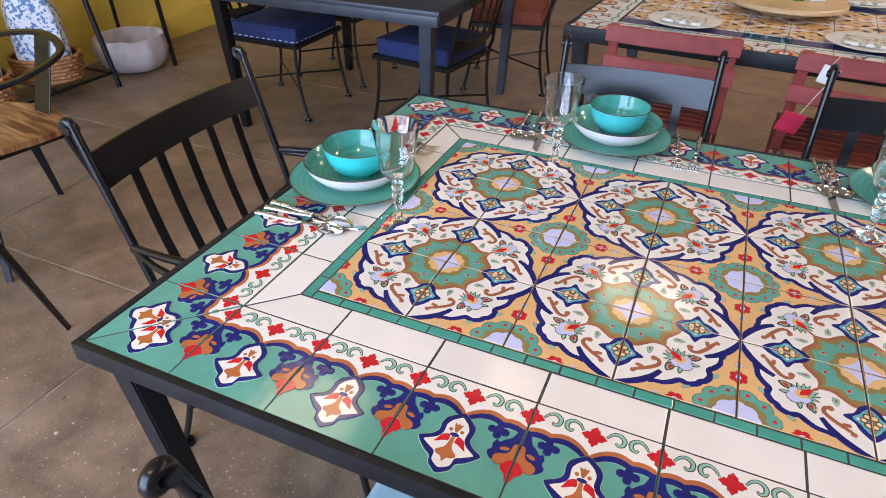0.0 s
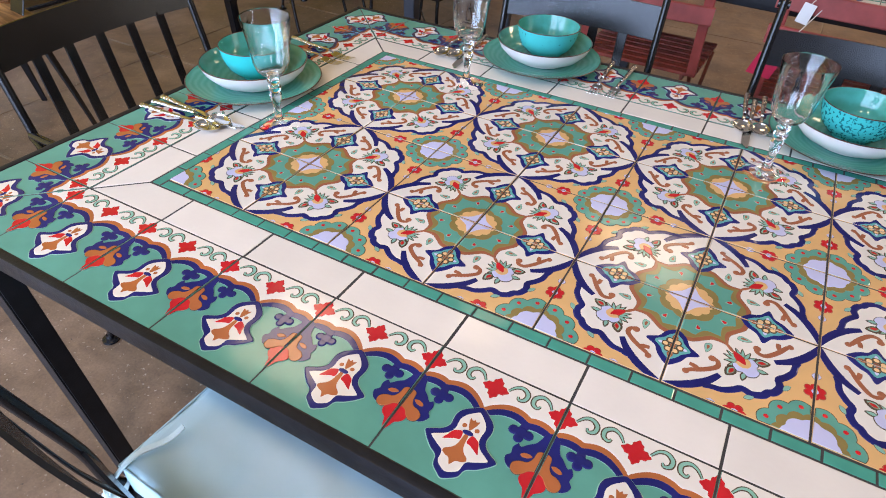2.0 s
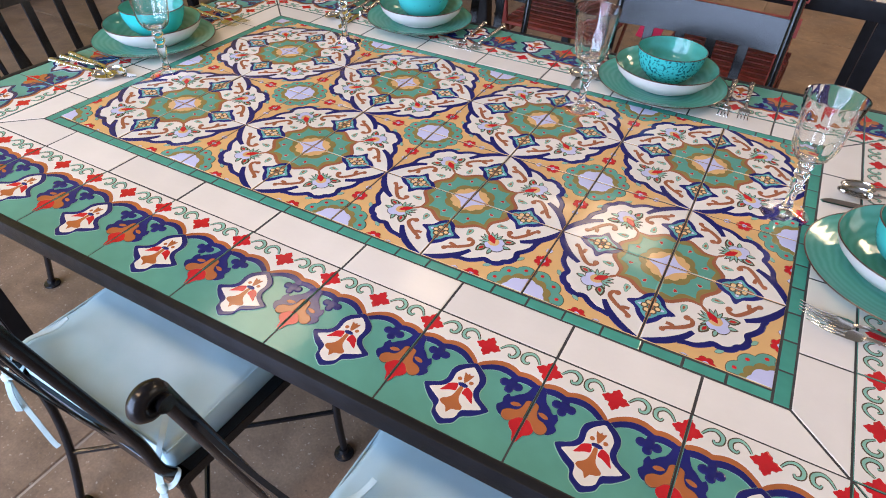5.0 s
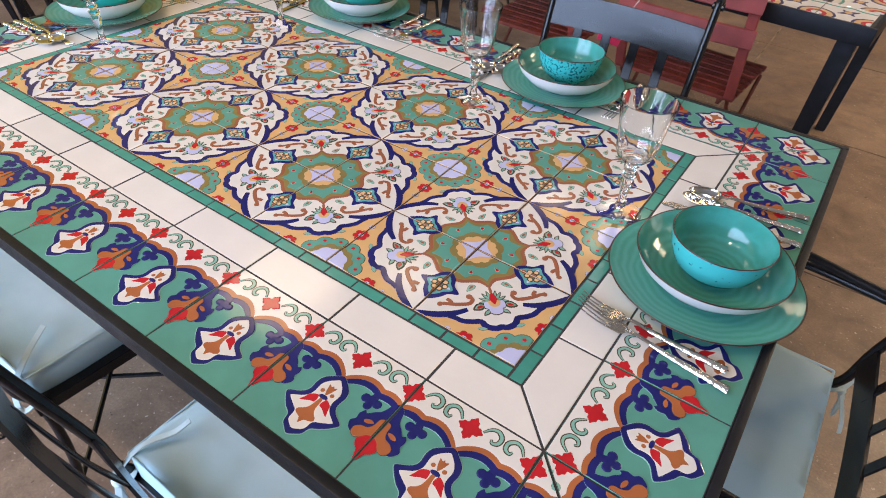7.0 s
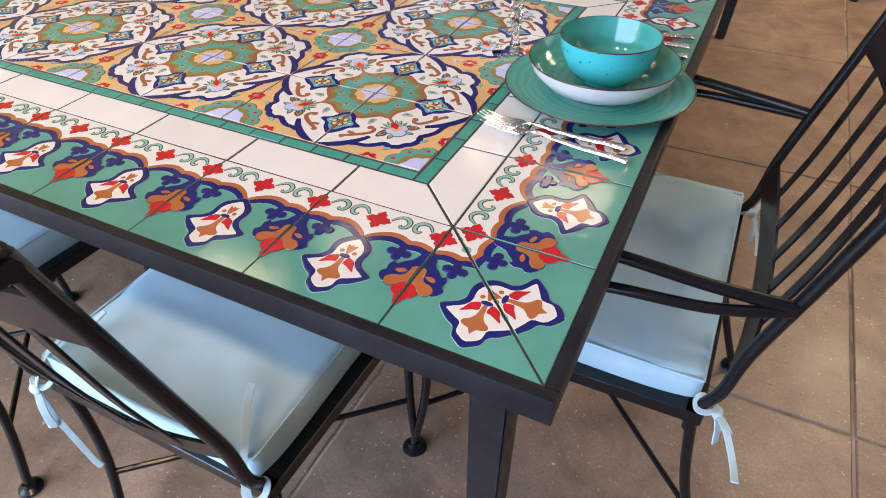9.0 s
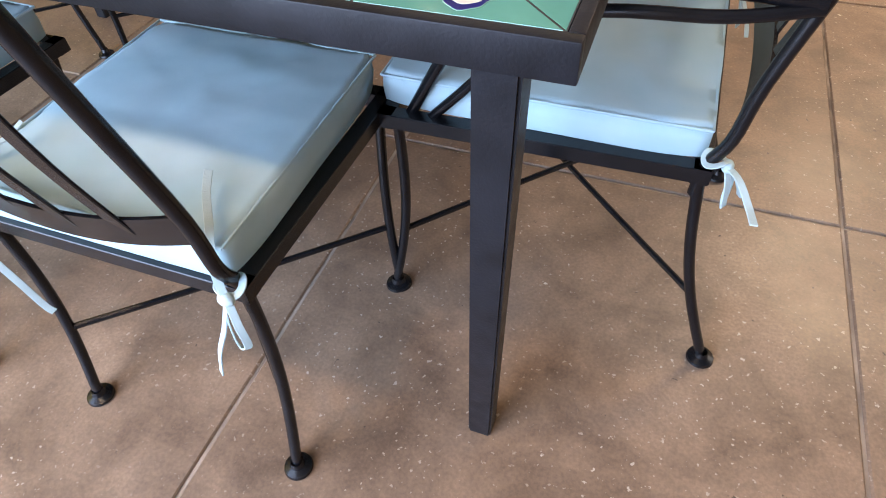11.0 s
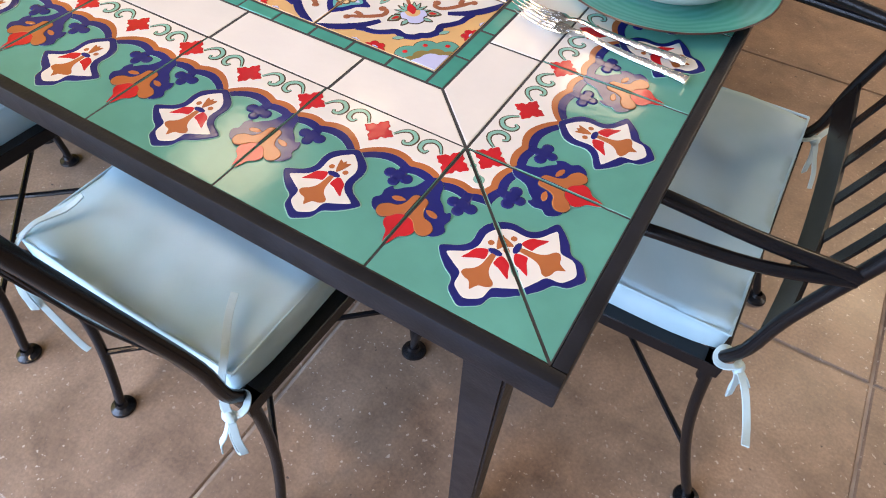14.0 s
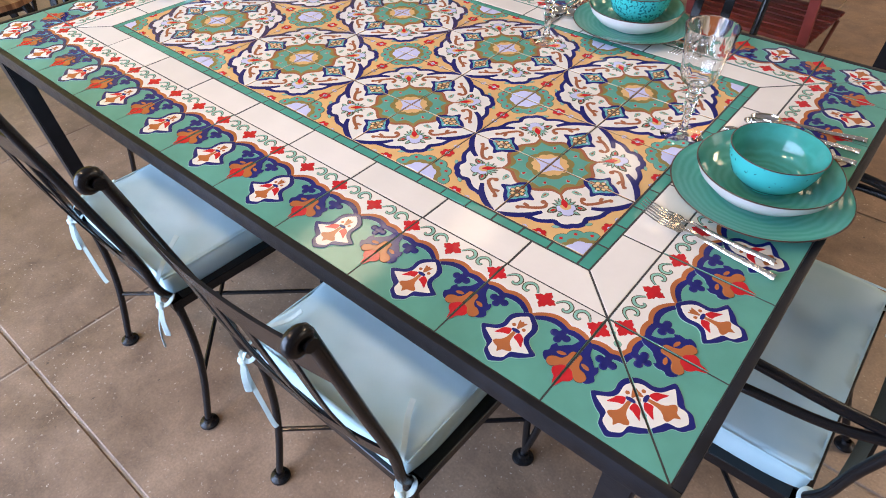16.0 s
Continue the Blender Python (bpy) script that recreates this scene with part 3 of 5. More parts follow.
def field_tile():
    """A quarter of a medallion: its middle at the corner 0, 0 and a small flower's middle at 1, 1."""
    t = Tile(0.158, [(0.008, 0.008), (0.992, 0.008), (0.992, 0.992), (0.008, 0.992)], gOCHRE)

    def mirrored(half):
        return half + [(y, x) for x, y in reversed(half) if abs(x - y) > 1e-6]

    # ivory body, its scalloped navy edge and the navy sweeps from the tips
    body = mirrored([(1.02, 0.0), (0.965, 0.10), (0.90, 0.205), (0.845, 0.295), (0.828, 0.395), (0.785, 0.475), (0.748, 0.535), (0.752, 0.60), (0.722, 0.665), (0.692, 0.692)])
    pts = curve_pts([(x, y, 0) for x, y in body], 4)
    t.fill([(p.x, p.y) for p in pts] + [(-0.1, 1.02), (-0.1, -0.1), (1.02, -0.1)], gWHITE, 1)
    wave = mirrored([(0.872, 0.275), (0.852, 0.335), (0.842, 0.405), (0.802, 0.472), (0.755, 0.532), (0.772, 0.602), (0.742, 0.672), (0.700, 0.700)])
    t.stroke(wave, 0.066, gNAVY, 2, 4, ends=0.72)
    flips = (lambda x, y: (x, y), lambda x, y: (y, x))
    for f in flips:
        t.stroke([f(*p) for p in ((1.005, 0.022), (0.955, 0.125), (0.895, 0.218), (0.810, 0.305), (0.712, 0.368))], 0.068, gNAVY, 3, ends=0.62)

    # middle rosette
    def peaked(knots):
        """Radius through sharp tips and hollow dips, alike in every eighth of the turn."""
        def fn(a):
            d = math.degrees(a) % 90
            d = min(d, 90 - d)
            for (a0, r0), (a1, r1) in zip(knots, knots[1:]):
                if d <= a1:
                    k = (d - a0) / (a1 - a0)
                    k = k ** 1.7 if r1 > r0 else 1 - (1 - k) ** 1.7
                    return r0 + (r1 - r0) * k
            return knots[-1][1]
        return fn

    def lobes(r, deep, n, turn=0.0):
        return lambda a: r + deep * abs(math.cos(n / 2 * (a - turn))) ** 0.8

    edge = peaked([(0, 0.500), (16, 0.496), (34, 0.458), (45, 0.540)])
    t.polar(0, 0, edge, gBROWN, 3, 96, rim=gUMBER)
    t.polar(0, 0, lambda a: edge(a) - 0.036, gOLIVE, 4, 96, rim=gTAN)
    t.polar(0, 0, peaked([(0, 0.38), (18, 0.428), (31, 0.368), (45, 0.446)]), gGREEN, 5, 96, rim=gSAGE)
    t.polar(0, 0, lobes(0.236, 0.03, 8), gOLIVE, 6, 96, rim=gSAGE)
    t.polar(0, 0, lobes(0.186, 0.020, 12), gOCHRE, 7, 96)
    t.star(0, 0, [0.178, 0.108, 0.178, 0.108, 0.178, 0.108, 0.178, 0.108], 0, gLAV, 8, 4)
    for a in (23.5, 66.5):
        u, v = math.cos(radians(a)), math.sin(radians(a))
        for k, g, h in ((0.030, gSAGE, 6), (0.021, gRED, 7)):
            t.spline([((0.332 + d) * u - e * v, (0.332 + d) * v + e * u) for d, e in ((-1.5 * k, 0), (0.4 * k, -k), (1.1 * k, 0), (0.4 * k, k))], g, h)
    for f in flips:
        def sp(pts, mat, layer, rim=None):
            t.spline([f(*p) for p in pts], mat, layer, rim=rim)

        def kite(half):
            return half + [(x, -y) for x, y in reversed(half[1:-1])]
        # ornament on the axis: navy frame, aqua ground and a six-petalled flower
        sp(kite([(0.412, 0), (0.458, 0.072), (0.505, 0.098), (0.552, 0.125), (0.608, 0.205), (0.660, 0.128), (0.712, 0.102), (0.760, 0.070), (0.818, 0)]), gNAVY, 5)
        sp(kite([(0.462, 0), (0.502, 0.052), (0.545, 0.078), (0.608, 0.138), (0.668, 0.080), (0.712, 0.055), (0.758, 0)]), gAQUA, 6)
        for x in (0.512, 0.706):
            sp([(x - 0.036, 0), (x, 0.026), (x + 0.036, 0), (x, -0.026)], gBROWN, 7)
        for y in (0.088, -0.088):
            sp([(0.608, y - 0.03), (0.628, y), (0.608, y + 0.03), (0.588, y)], gLAV, 7)
        for k in range(6):
            x, y = f(0.608 + 0.056 * math.cos(math.pi * k / 3 + 0.5), 0.056 * math.sin(math.pi * k / 3 + 0.5))
            t.disc(x, y, 0.036, gUMBER, 8, 12)
            t.disc(x, y, 0.025, gTAN, 9, 10)
        x, y = f(0.608, 0)
        t.disc(x, y, 0.026, gBROWN, 10, 8)
        # brown scroll in the ivory
        t.stroke([f(*p) for p in ((0.566, 0.286), (0.584, 0.332), (0.640, 0.340), (0.700, 0.282), (0.746, 0.215), (0.775, 0.165), (0.808, 0.130))], 0.042, gBROWN, 4, ends=0.75)
        t.stroke([f(*p) for p in ((0.742, 0.222), (0.722, 0.195), (0.716, 0.150))], 0.040, gBROWN, 5, ends=0.8)
        for x, y, r in ((0.576, 0.292, 0.030), (0.802, 0.140, 0.026)):
            t.disc(*f(x, y), r, gBROWN, 6, 10)
        # leaf beside the rosette
        sp([(0.424, 0.262), (0.448, 0.212), (0.535, 0.236), (0.478, 0.270)], gSAGE, 4, rim=gUMBER)
        sp([(0.446, 0.247), (0.460, 0.228), (0.503, 0.239), (0.472, 0.255)], gBROWN, 5)
        # red flower on the joint, and its bud
        for k in range(6):
            x, y = f(0.515 + 0.050 * math.cos(math.pi * k / 3), 1 + 0.050 * math.sin(math.pi * k / 3))
            t.disc(x, y, 0.033, gRED, 3, 12)
        t.disc(*f(0.515, 1), 0.026, gLAV, 4, 10, rim=gNAVY)
        sp([(0.315, 1), (0.35, 1.034), (0.392, 1), (0.35, 0.966)], gLAV, 3, rim=gUMBER)
        sp([(0.555, 0.842), (0.568, 0.802), (0.622, 0.792), (0.600, 0.832)], gSAGE, 3, rim=gUMBER)
    # lily on the diagonal
    c = 0.70710678

    def dg(a, b):
        return (c * (a - b), c * (a + b))

    def leaf(p, q, w, fillings, layer):
        """A pointed leaf from p to q along the diagonal, a line round a lighter core."""
        px, py = q[0] - p[0], q[1] - p[1]
        l = math.hypot(px, py)
        for mat, h, cut in ((fillings[0], w, 0.0), (fillings[1], w * 0.68, 0.12)):
            ox, oy = -py / l * h, px / l * h
            t.spline([dg(p[0] + px * k + ox * o, p[1] + py * k + oy * o) for k, o in ((cut, 0), (0.45, 1), (1 - cut, 0), (0.45, -1))], mat, layer)
            layer += 1

    t.stroke([dg(0.515, 0), dg(0.60, 0)], 0.03, gBROWN, 4)
    for s in (-1, 1):
        for e, d in ((0.560, 0.042), (0.585, 0.088), (0.640, 0.125), (0.700, 0.138)):
            leaf((0.695, s * 0.015), (e, s * d), 0.020, (gUMBER, gSAGE), 4)
        leaf((0.790, s * 0.045), (0.852, s * 0.118), 0.026, (gUMBER, gSAGE), 4)
        leaf((0.722, s * 0.080), (0.775, s * 0.200), 0.044, (gUMBER, gSAGE), 4)
        leaf((0.736, s * 0.100), (0.768, s * 0.172), 0.022, (gBROWN, gRED), 6)
    t.spline([dg(a, e) for a, e in ((0.695, 0.0), (0.690, -0.085), (0.765, -0.098), (0.790, -0.066), (0.835, -0.055), (0.858, 0.0), (0.835, 0.055), (0.790, 0.066), (0.765, 0.098), (0.690, 0.085))], gLAV, 7, rim=gUMBER)
    t.spline([dg(0.685, 0.055), dg(0.750, 0.052), dg(0.778, 0.0), dg(0.750, -0.052), dg(0.685, -0.055)], gOCHRE, 8)
    t.spline([dg(0.592, 0), dg(0.672, 0.036), dg(0.745, 0), dg(0.672, -0.036)], gRED, 9)
    # small flower at the far corner
    t.polar(1, 1, lobes(0.322, 0.038, 12, radians(15)), gGREEN, 2, 96, rim=gUMBER)
    t.polar(1, 1, lobes(0.225, 0.026, 12), gOLIVE, 4, 96, rim=gSAGE)
    t.polar(1, 1, lobes(0.172, 0.022, 8), gLAV, 6, 72, rim=gWHITE)
    for a in (195, 225, 255):
        t.disc(1 + 0.296 * math.cos(radians(a)), 1 + 0.296 * math.sin(radians(a)), 0.021, gRED, 4, 8)
    return t


# ---------------------------------------------------------------- the room
def wall_boxes(name, boxes, mat, label):
    bm = bmesh.new()
    for (x0, x1, y0, y1, z0, z1) in boxes:
        box_bm(x1 - x0, y1 - y0, z1 - z0, ((x0 + x1) / 2, (y0 + y1) / 2, (z0 + z1) / 2), 0, bm=bm)
    ob = new(name, to_mesh(name, bm, mat))
    return tagged(ob, label, "wall", kind="structure")


X0, X1, Y0, Y1, ZC = -4.08, 5.0, -3.4, 7.0, 4.3
wall_boxes("wall_west", [(X0 - 0.2, X0, Y0, Y1, 0, ZC)], YELLOWWALL, "bright yellow textured plaster wall of the shop")
wall_boxes("wall_north", [(X0 - 0.2, X1 + 0.2, Y1, Y1 + 0.2, 0, ZC)], PLASTER, "plain tan plaster wall closing the shop")
# The gap is added for the side fill; no doorway is known there.
wall_boxes("wall_east", [(X1, X1 + 0.2, Y0, 1.0, 0, ZC), (X1, X1 + 0.2, 3.4, Y1, 0, ZC), (X1, X1 + 0.2, 1.0, 3.4, 3.2, ZC)], PLASTER, "unseen plain tan plaster wall with a gap for the side fill")
wall_boxes("wall_south", [(X0 - 0.2, -3.98, Y0 - 0.2, Y0, 0, ZC), (0.68, X1 + 0.2, Y0 - 0.2, Y0, 0, ZC), (-3.98, 0.68, Y0 - 0.2, Y0, 3.22, ZC), (-3.98, 0.68, Y0 - 0.2, Y0, 0, 0.05)], PLASTER, "plain tan plaster wall with a wide window opening")
bm = box_bm(X1 - X0 + 0.4, Y1 - Y0 + 0.4, 0.2, ((X0 + X1) / 2, (Y0 + Y1) / 2, ZC + 0.1), 0)
tagged(new("ceiling", to_mesh("ceiling", bm, CEILING)), "dark painted open shop ceiling above the tables", "ceiling", kind="structure")
bm = bmesh.new()
bmesh.ops.create_grid(bm, x_segments=1, y_segments=1, size=300, matrix=Matrix.Translation((0, 0, -0.12)))
tagged(new("ground", to_mesh("ground", bm, PLASTER)), "pale bare ground outside the shop building", "ground", kind="structure")
bm = bmesh.new()
box_bm(2.2, 0.05, 0.16, (0, 0, 0.08), 0.006, bm=bm)
tagged(part("baseboard", bm, YELLOWWALL, None, m=pose(X0 + 0.026, 3.6, 0, 0, 0, 90)), "yellow painted plinth at the foot of the wall", "baseboard", kind="structure")

# floor: a bed of joint filler with cast slabs on it
bm = box_bm(X1 - X0, Y1 - Y0, 0.1, ((X0 + X1) / 2, (Y0 + Y1) / 2, -0.0545), 0)
floor = tagged(new("floor", to_mesh("floor", bm, JOINT)), "worn brown stained concrete floor with cut joints", "floor", kind="structure")
XJ = [X0, -3.71, -2.69, -1.672, -0.631, 0.390, 1.390, 2.40, 3.41, 4.43, X1]
YJ = [Y0, -2.98, -1.93, -0.885, 0.172, 1.215, 2.27, 3.32, 4.37, 5.42, Y1]
for i in range(len(XJ) - 1):
    for j in range(len(YJ) - 1):
        g = 0.0032
        x0, x1, y0, y1 = XJ[i] + g, XJ[i + 1] - g, YJ[j] + g, YJ[j + 1] - g
        bm = bmesh.new()
        e = 0.0035
        lo = [bm.verts.new((x, y, -0.0035)) for x, y in ((x0, y0), (x1, y0), (x1, y1), (x0, y1))]
        hi = [bm.verts.new((x, y, 0)) for x, y in ((x0 + e, y0 + e), (x1 - e, y0 + e), (x1 - e, y1 - e), (x0 + e, y1 - e))]
        for a in range(4):
            bm.faces.new((lo[a], lo[(a + 1) % 4], hi[(a + 1) % 4], hi[a]))
        bm.faces.new(hi)
        part("slab", bm, CONCRETE, floor, soft=False)

# ---------------------------------------------------------------- the tiled table
TOP = 0.745
Q, P = 0.159, 0.158
table = thing("dining_table", "long dining table with hand-painted ceramic tile top in black steel frame", "table")
bed = part("tabletop", box_bm(1.749, 1.113, 0.02, (0, 0, TOP - 0.0106), 0), GROUT, table, "dark grout bed under the painted tiles", soft=False)
FX, FY = 0.8875, 0.5695
for s in (-1, 1):
    part("frame_rail", box_bm(2 * FX, 0.0125, 0.033, (0, s * (FY - 0.00625), TOP + 0.001 - 0.0165), 0.002), STEEL_FRAME, table)
    part("frame_rail", box_bm(0.0125, 2 * FY - 0.0255, 0.033, (s * (FX - 0.00625), 0, TOP + 0.001 - 0.0165), 0.002), STEEL_FRAME, table)


def tapered_leg(x, y, h, top, foot, in_x, in_y):
    bm = bmesh.new()
    rings = []
    for z, w, ox, oy in ((0, foot, in_x, in_y), (h, top, 0, 0)):
        rings.append([bm.verts.new((x + ox + a * w / 2, y + oy + b * w / 2, z)) for a, b in ((-1, -1), (1, -1), (1, 1), (-1, 1))])
    for i in range(4):
        bm.faces.new((rings[0][i], rings[0][(i + 1) % 4], rings[1][(i + 1) % 4], rings[1][i]))
    bm.faces.new(rings[0][::-1])
    bm.faces.new(rings[1])
    bmesh.ops.bevel(bm, geom=bm.edges[:], offset=0.003, segments=2, affect="EDGES")
    return bm


for sx in (-1, 1):
    for sy in (-1, 1):
        part("leg", tapered_leg(sx * 0.8265, sy * 0.5365, 0.7245, 0.040, 0.037, -sx * 0.0215, -sy * 0.045), STEEL_FRAME, table)
for s in (-1, 1):
    part("crossbar", box_bm(0.03, 1.0, 0.022, (s * 0.838, 0, 0.69), 0.002), STEEL_FRAME, table)

g2 = 0.0068
FULL = [(g2, g2), (1 - g2, g2), (1 - g2, 1 - g2), (g2, 1 - g2)]
border_mesh = border_tile(FULL).mesh("border_tile")
d2 = 0.011
corner_a = border_tile([(g2, g2), (1 - d2 - g2, g2), (g2, 1 - d2 - g2)], (0,), True).mesh("corner_tile")
corner_b = border_tile([(d2 + g2, g2), (1 - g2, g2), (1 - g2, 1 - d2 - g2)], (1,), True).mesh("corner_tile")
field_mesh = field_tile().mesh("medallion_tile")


def tile(me, m):
    ob = new("tile", me)
    ob.parent = bed
    ob.matrix_basis = m


rnd = random.Random(4)


def lift():
    return TOP + rnd.uniform(-0.0004, 0.0003)


for side, half, n, off in ((0, 5.5, 9, 3.5), (1, 3.5, 5, 5.5), (2, 5.5, 9, 3.5), (3, 3.5, 5, 5.5)):
    turn = pose(0, 0, 0, 0, 0, 90 * side)
    for k in range(n):
        tile(border_mesh, turn @ pose((-half + 1 + k) * Q, -off * Q, lift(), 0, 0, rnd.uniform(-0.15, 0.15)))
    tile(corner_a, turn @ pose((half - 1) * Q, -off * Q, lift()))
    tile(corner_b, turn @ pose(-half * Q, -off * Q, lift()))


def flat_tile(outline, mat, inset=0.0013):
    """A plain glazed tile from its outline in metres, with softened arrises."""
    if area2(outline) < 0:
        outline = outline[::-1]
    bm = bmesh.new()
    n = len(outline)

    def shrink(d):
        planes = []
        for i in range(n):
            p, q = outline[i], outline[(i + 1) % n]
            a, b = q[1] - p[1], p[0] - q[0]
            l = math.hypot(a, b)
            planes.append((a / l, b / l, (a * p[0] + b * p[1]) / l - d))
        poly = clip([(-9, -9), (9, -9), (9, 9), (-9, 9)], planes)
        if area2(poly) < 0:
            poly = poly[::-1]
        k = min(range(len(poly)), key=lambda j: (poly[j][0] - outline[0][0]) ** 2 + (poly[j][1] - outline[0][1]) ** 2)
        return poly[k:] + poly[:k]

    rings = [[bm.verts.new((x, y, z)) for x, y in shrink(d)] for z, d in ((-0.008, inset), (-0.0013, inset), (-0.0004, inset + 0.0004), (0, inset + 0.0013))]
    for r, s in zip(rings, rings[1:]):
        for i in range(n):
            bm.faces.new((r[i], r[(i + 1) % n], s[(i + 1) % n], s[i]))
    bm.faces.new(rings[-1])
    return smooth(to_mesh("tile", bm, mat), 15)


# ivory band
WX, WY, LX, LY = 4.5 * Q, 2.5 * Q, 0.652, 0.335
for side, hx, wo, li, lo in ((0, 4.5, WY, LX, LY), (1, 2.5, WX, LY, LX), (2, 4.5, WY, LX, LY), (3, 2.5, WX, LY, LX)):
    turn = pose(0, 0, 0, 0, 0, 90 * side)
    n = int(hx * 2)
    mid_mesh = flat_tile([(0, -wo), (Q, -wo), (Q, -lo), (0, -lo)], WHITE)
    for k in range(1, n - 1):
        tile(mid_mesh, turn @ pose((-hx + k) * Q, 0, lift()))
    tile(flat_tile([((hx - 1) * Q, -wo), (hx * Q, -wo), (li, -lo), ((hx - 1) * Q, -lo)], WHITE), turn @ pose(0, 0, lift()))
    tile(flat_tile([(-(hx - 1) * Q, -wo), (-hx * Q, -wo), (-li, -lo), (-(hx - 1) * Q, -lo)], WHITE), turn @ pose(0, 0, lift()))
    # deep green listello
    fl = 4 * P if side % 2 == 0 else 2 * P
    wid = lo - (2 * P if side % 2 == 0 else 4 * P)
    span = fl + (li - fl if side % 2 else 0)
    cnt = 25 if side % 2 == 0 else 12
    step = 2 * span / cnt
    strip = flat_tile([(0, -lo), (step, -lo), (step, -lo + wid - 0.0005), (0, -lo + wid - 0.0005)], LISTEL, 0.0010)
    for k in range(cnt):
        tile(strip, turn @ pose(-span + k * step, 0, lift()))

# medallion field
for i in range(-4, 4):
    for j in range(-2, 2):
        cx = i if i % 2 else i + 1
        cy = j if j % 2 else j + 1
        right, up = cx == i, cy == j
        rz = {(True, True): 0, (False, True): 90, (False, False): 180, (True, False): 270}[(right, up)]
        tile(field_mesh, pose(cx * P, cy * P, lift(), 0, 0, rz + rnd.uniform(-0.12, 0.12)))


# ---------------------------------------------------------------- iron chairs
def iron_chair(m, w, back, front, foot_back, foot_front, slats, arms, label, group):
    """w: half width at the posts; lengths along the chair's own y, the back towards minus y."""
    ch = thing("iron_chair", label, "chair", m, group)
    SEAT, R = 0.408, 0.0088
    # seat frame
    bm = bmesh.new()
    wf = w + 0.01
    bar = flat(0.025, 0.024)
    corners = [Vector((-w, back, SEAT)), Vector((w, back, SEAT)), Vector((wf, front, SEAT)), Vector((-wf, front, SEAT))]
    for a, b in zip(corners, corners[1:] + corners[:1]):
        d = (b - a).normalized() * 0.0125
        sweep(bm, [a - d, b + d], bar)
    sweep(bm, [(corners[0] + corners[3]) / 2, (corners[1] + corners[2]) / 2], flat(0.025, 0.01))
    part("seat_frame", bm, IRON, ch)
    topz = 0.895

    def post_y(z):
        return back - 0.004 - 0.245 * max(0.0, z - 0.43)

    for s in (-1, 1):
        x = s * w
        pts = [(x, back, 0.37), (x, back - 0.003, 0.42), (x, back - 0.022, 0.465), (x, post_y(0.55), 0.55), (x, post_y(0.70), 0.70), (x, post_y(0.82), 0.82), (x, post_y(topz), topz)]
        # rolled scroll at the top
        for k in range(1, 9):
            a = radians(-15 + 44 * k)
            r = 0.0125 - 0.0006 * k
            pts.append((x, post_y(topz) - 0.0125 + r * math.cos(a), topz + 0.003 + r * math.sin(a)))
        post = part("post", tube(pts, R, 10, 4), IRON, ch)
        eye = [(x - 0.0125 * s, pts[-1][1], pts[-1][2]), (x + 0.0125 * s, pts[-1][1], pts[-1][2])]
        part("scroll_eye", tube([eye[0], eye[1]], 0.0085, 12, 2), IRON, post)
        # legs
        for fy, y0, sx in ((foot_back, back, 0.0), (foot_front, front - 0.01, 0.012)):
            dx = s * sx
            o = 1 if fy < 0 else -1
            pts = []
            for z in (SEAT, 0.36, 0.29, 0.22, 0.15, 0.08, 0.035, 0.006):
                k = 1 - z / SEAT
                pts.append((x + dx * k, y0 + (fy - y0) * k + o * 0.016 * math.sin(math.pi * min(1, k * 1.08)), z))
            leg = part("leg", tube(pts, 0.0085, 10, 3), IRON, ch)
            part("foot_pad", lathe([(0.0, 0.0), (0.021, 0.0), (0.0235, 0.003), (0.022, 0.008), (0.012, 0.013), (0.009, 0.022)], 20), IRON, leg, m=pose(x + dx, fy, 0))
    # crossed stretchers
    zs = 0.165
    kz = 1 - zs / SEAT
    ends = [y0 + (fy - y0) * kz + o * 0.014 for fy, y0, o in ((foot_back, back, 1), (foot_front, front - 0.01, -1))]
    for s in (-1, 1):
        part("stretcher", tube([(s * w, ends[0], zs), (0, sum(ends) / 2, zs + 0.006 * s), (-s * (w + 0.007), ends[1], zs)], 0.0055, 8, 6), IRON, ch)

    def bow(u):
        return (-0.026 if arms else -0.018) * (1 - u * u)

    # curved flat rails and slats
    for nm, z0, z1, edge in (("top_rail", 0.772, 0.846, 0.0), ("lower_rail", 0.505, 0.555, 0.03)):
        bm = bmesh.new()
        N = 18
        cols = []
        for i in range(N + 1):
            u = -1 + 2 * i / N
            zc = (z0 + z1) / 2
            hh = (z1 - z0) / 2
            y = post_y(zc) + bow(u)
            drop = edge * (1 - u * u)
            col = []
            for zz, t in ((z0 - drop, -0.0025), (z1 - drop, -0.0025), (z1 - drop, 0.0025), (z0 - drop, 0.0025)):
                col.append(bm.verts.new((u * (w - 0.008), y + (post_y(zz) - post_y(zc)) + t, zz)))
            cols.append(col)
        for a, b in zip(cols, cols[1:]):
            for k in range(4):
                bm.faces.new((a[k], a[(k + 1) % 4], b[(k + 1) % 4], b[k]))
        bm.faces.new(cols[0][::-1])
        bm.faces.new(cols[-1])
        bmesh.ops.recalc_face_normals(bm, faces=bm.faces[:])
        part(nm, bm, IRON, ch)
    for k in range(slats):
        u = -1 + 2 * (k + 1) / (slats + 1)
        x = u * (w - 0.008)
        za, zb = 0.53 - 0.03 * (1 - u * u), 0.779
        bm = bmesh.new()
        pts = [(x, post_y(za) + bow(u), za), (x, post_y(0.63) + bow(u) - 0.006, 0.63), (x, post_y(zb) + bow(u), zb)]
        sweep(bm, curve_pts(pts, 5), flat(0.0235, 0.004), up=(0, 1, 0))
        part("slat", bm, IRON, ch)
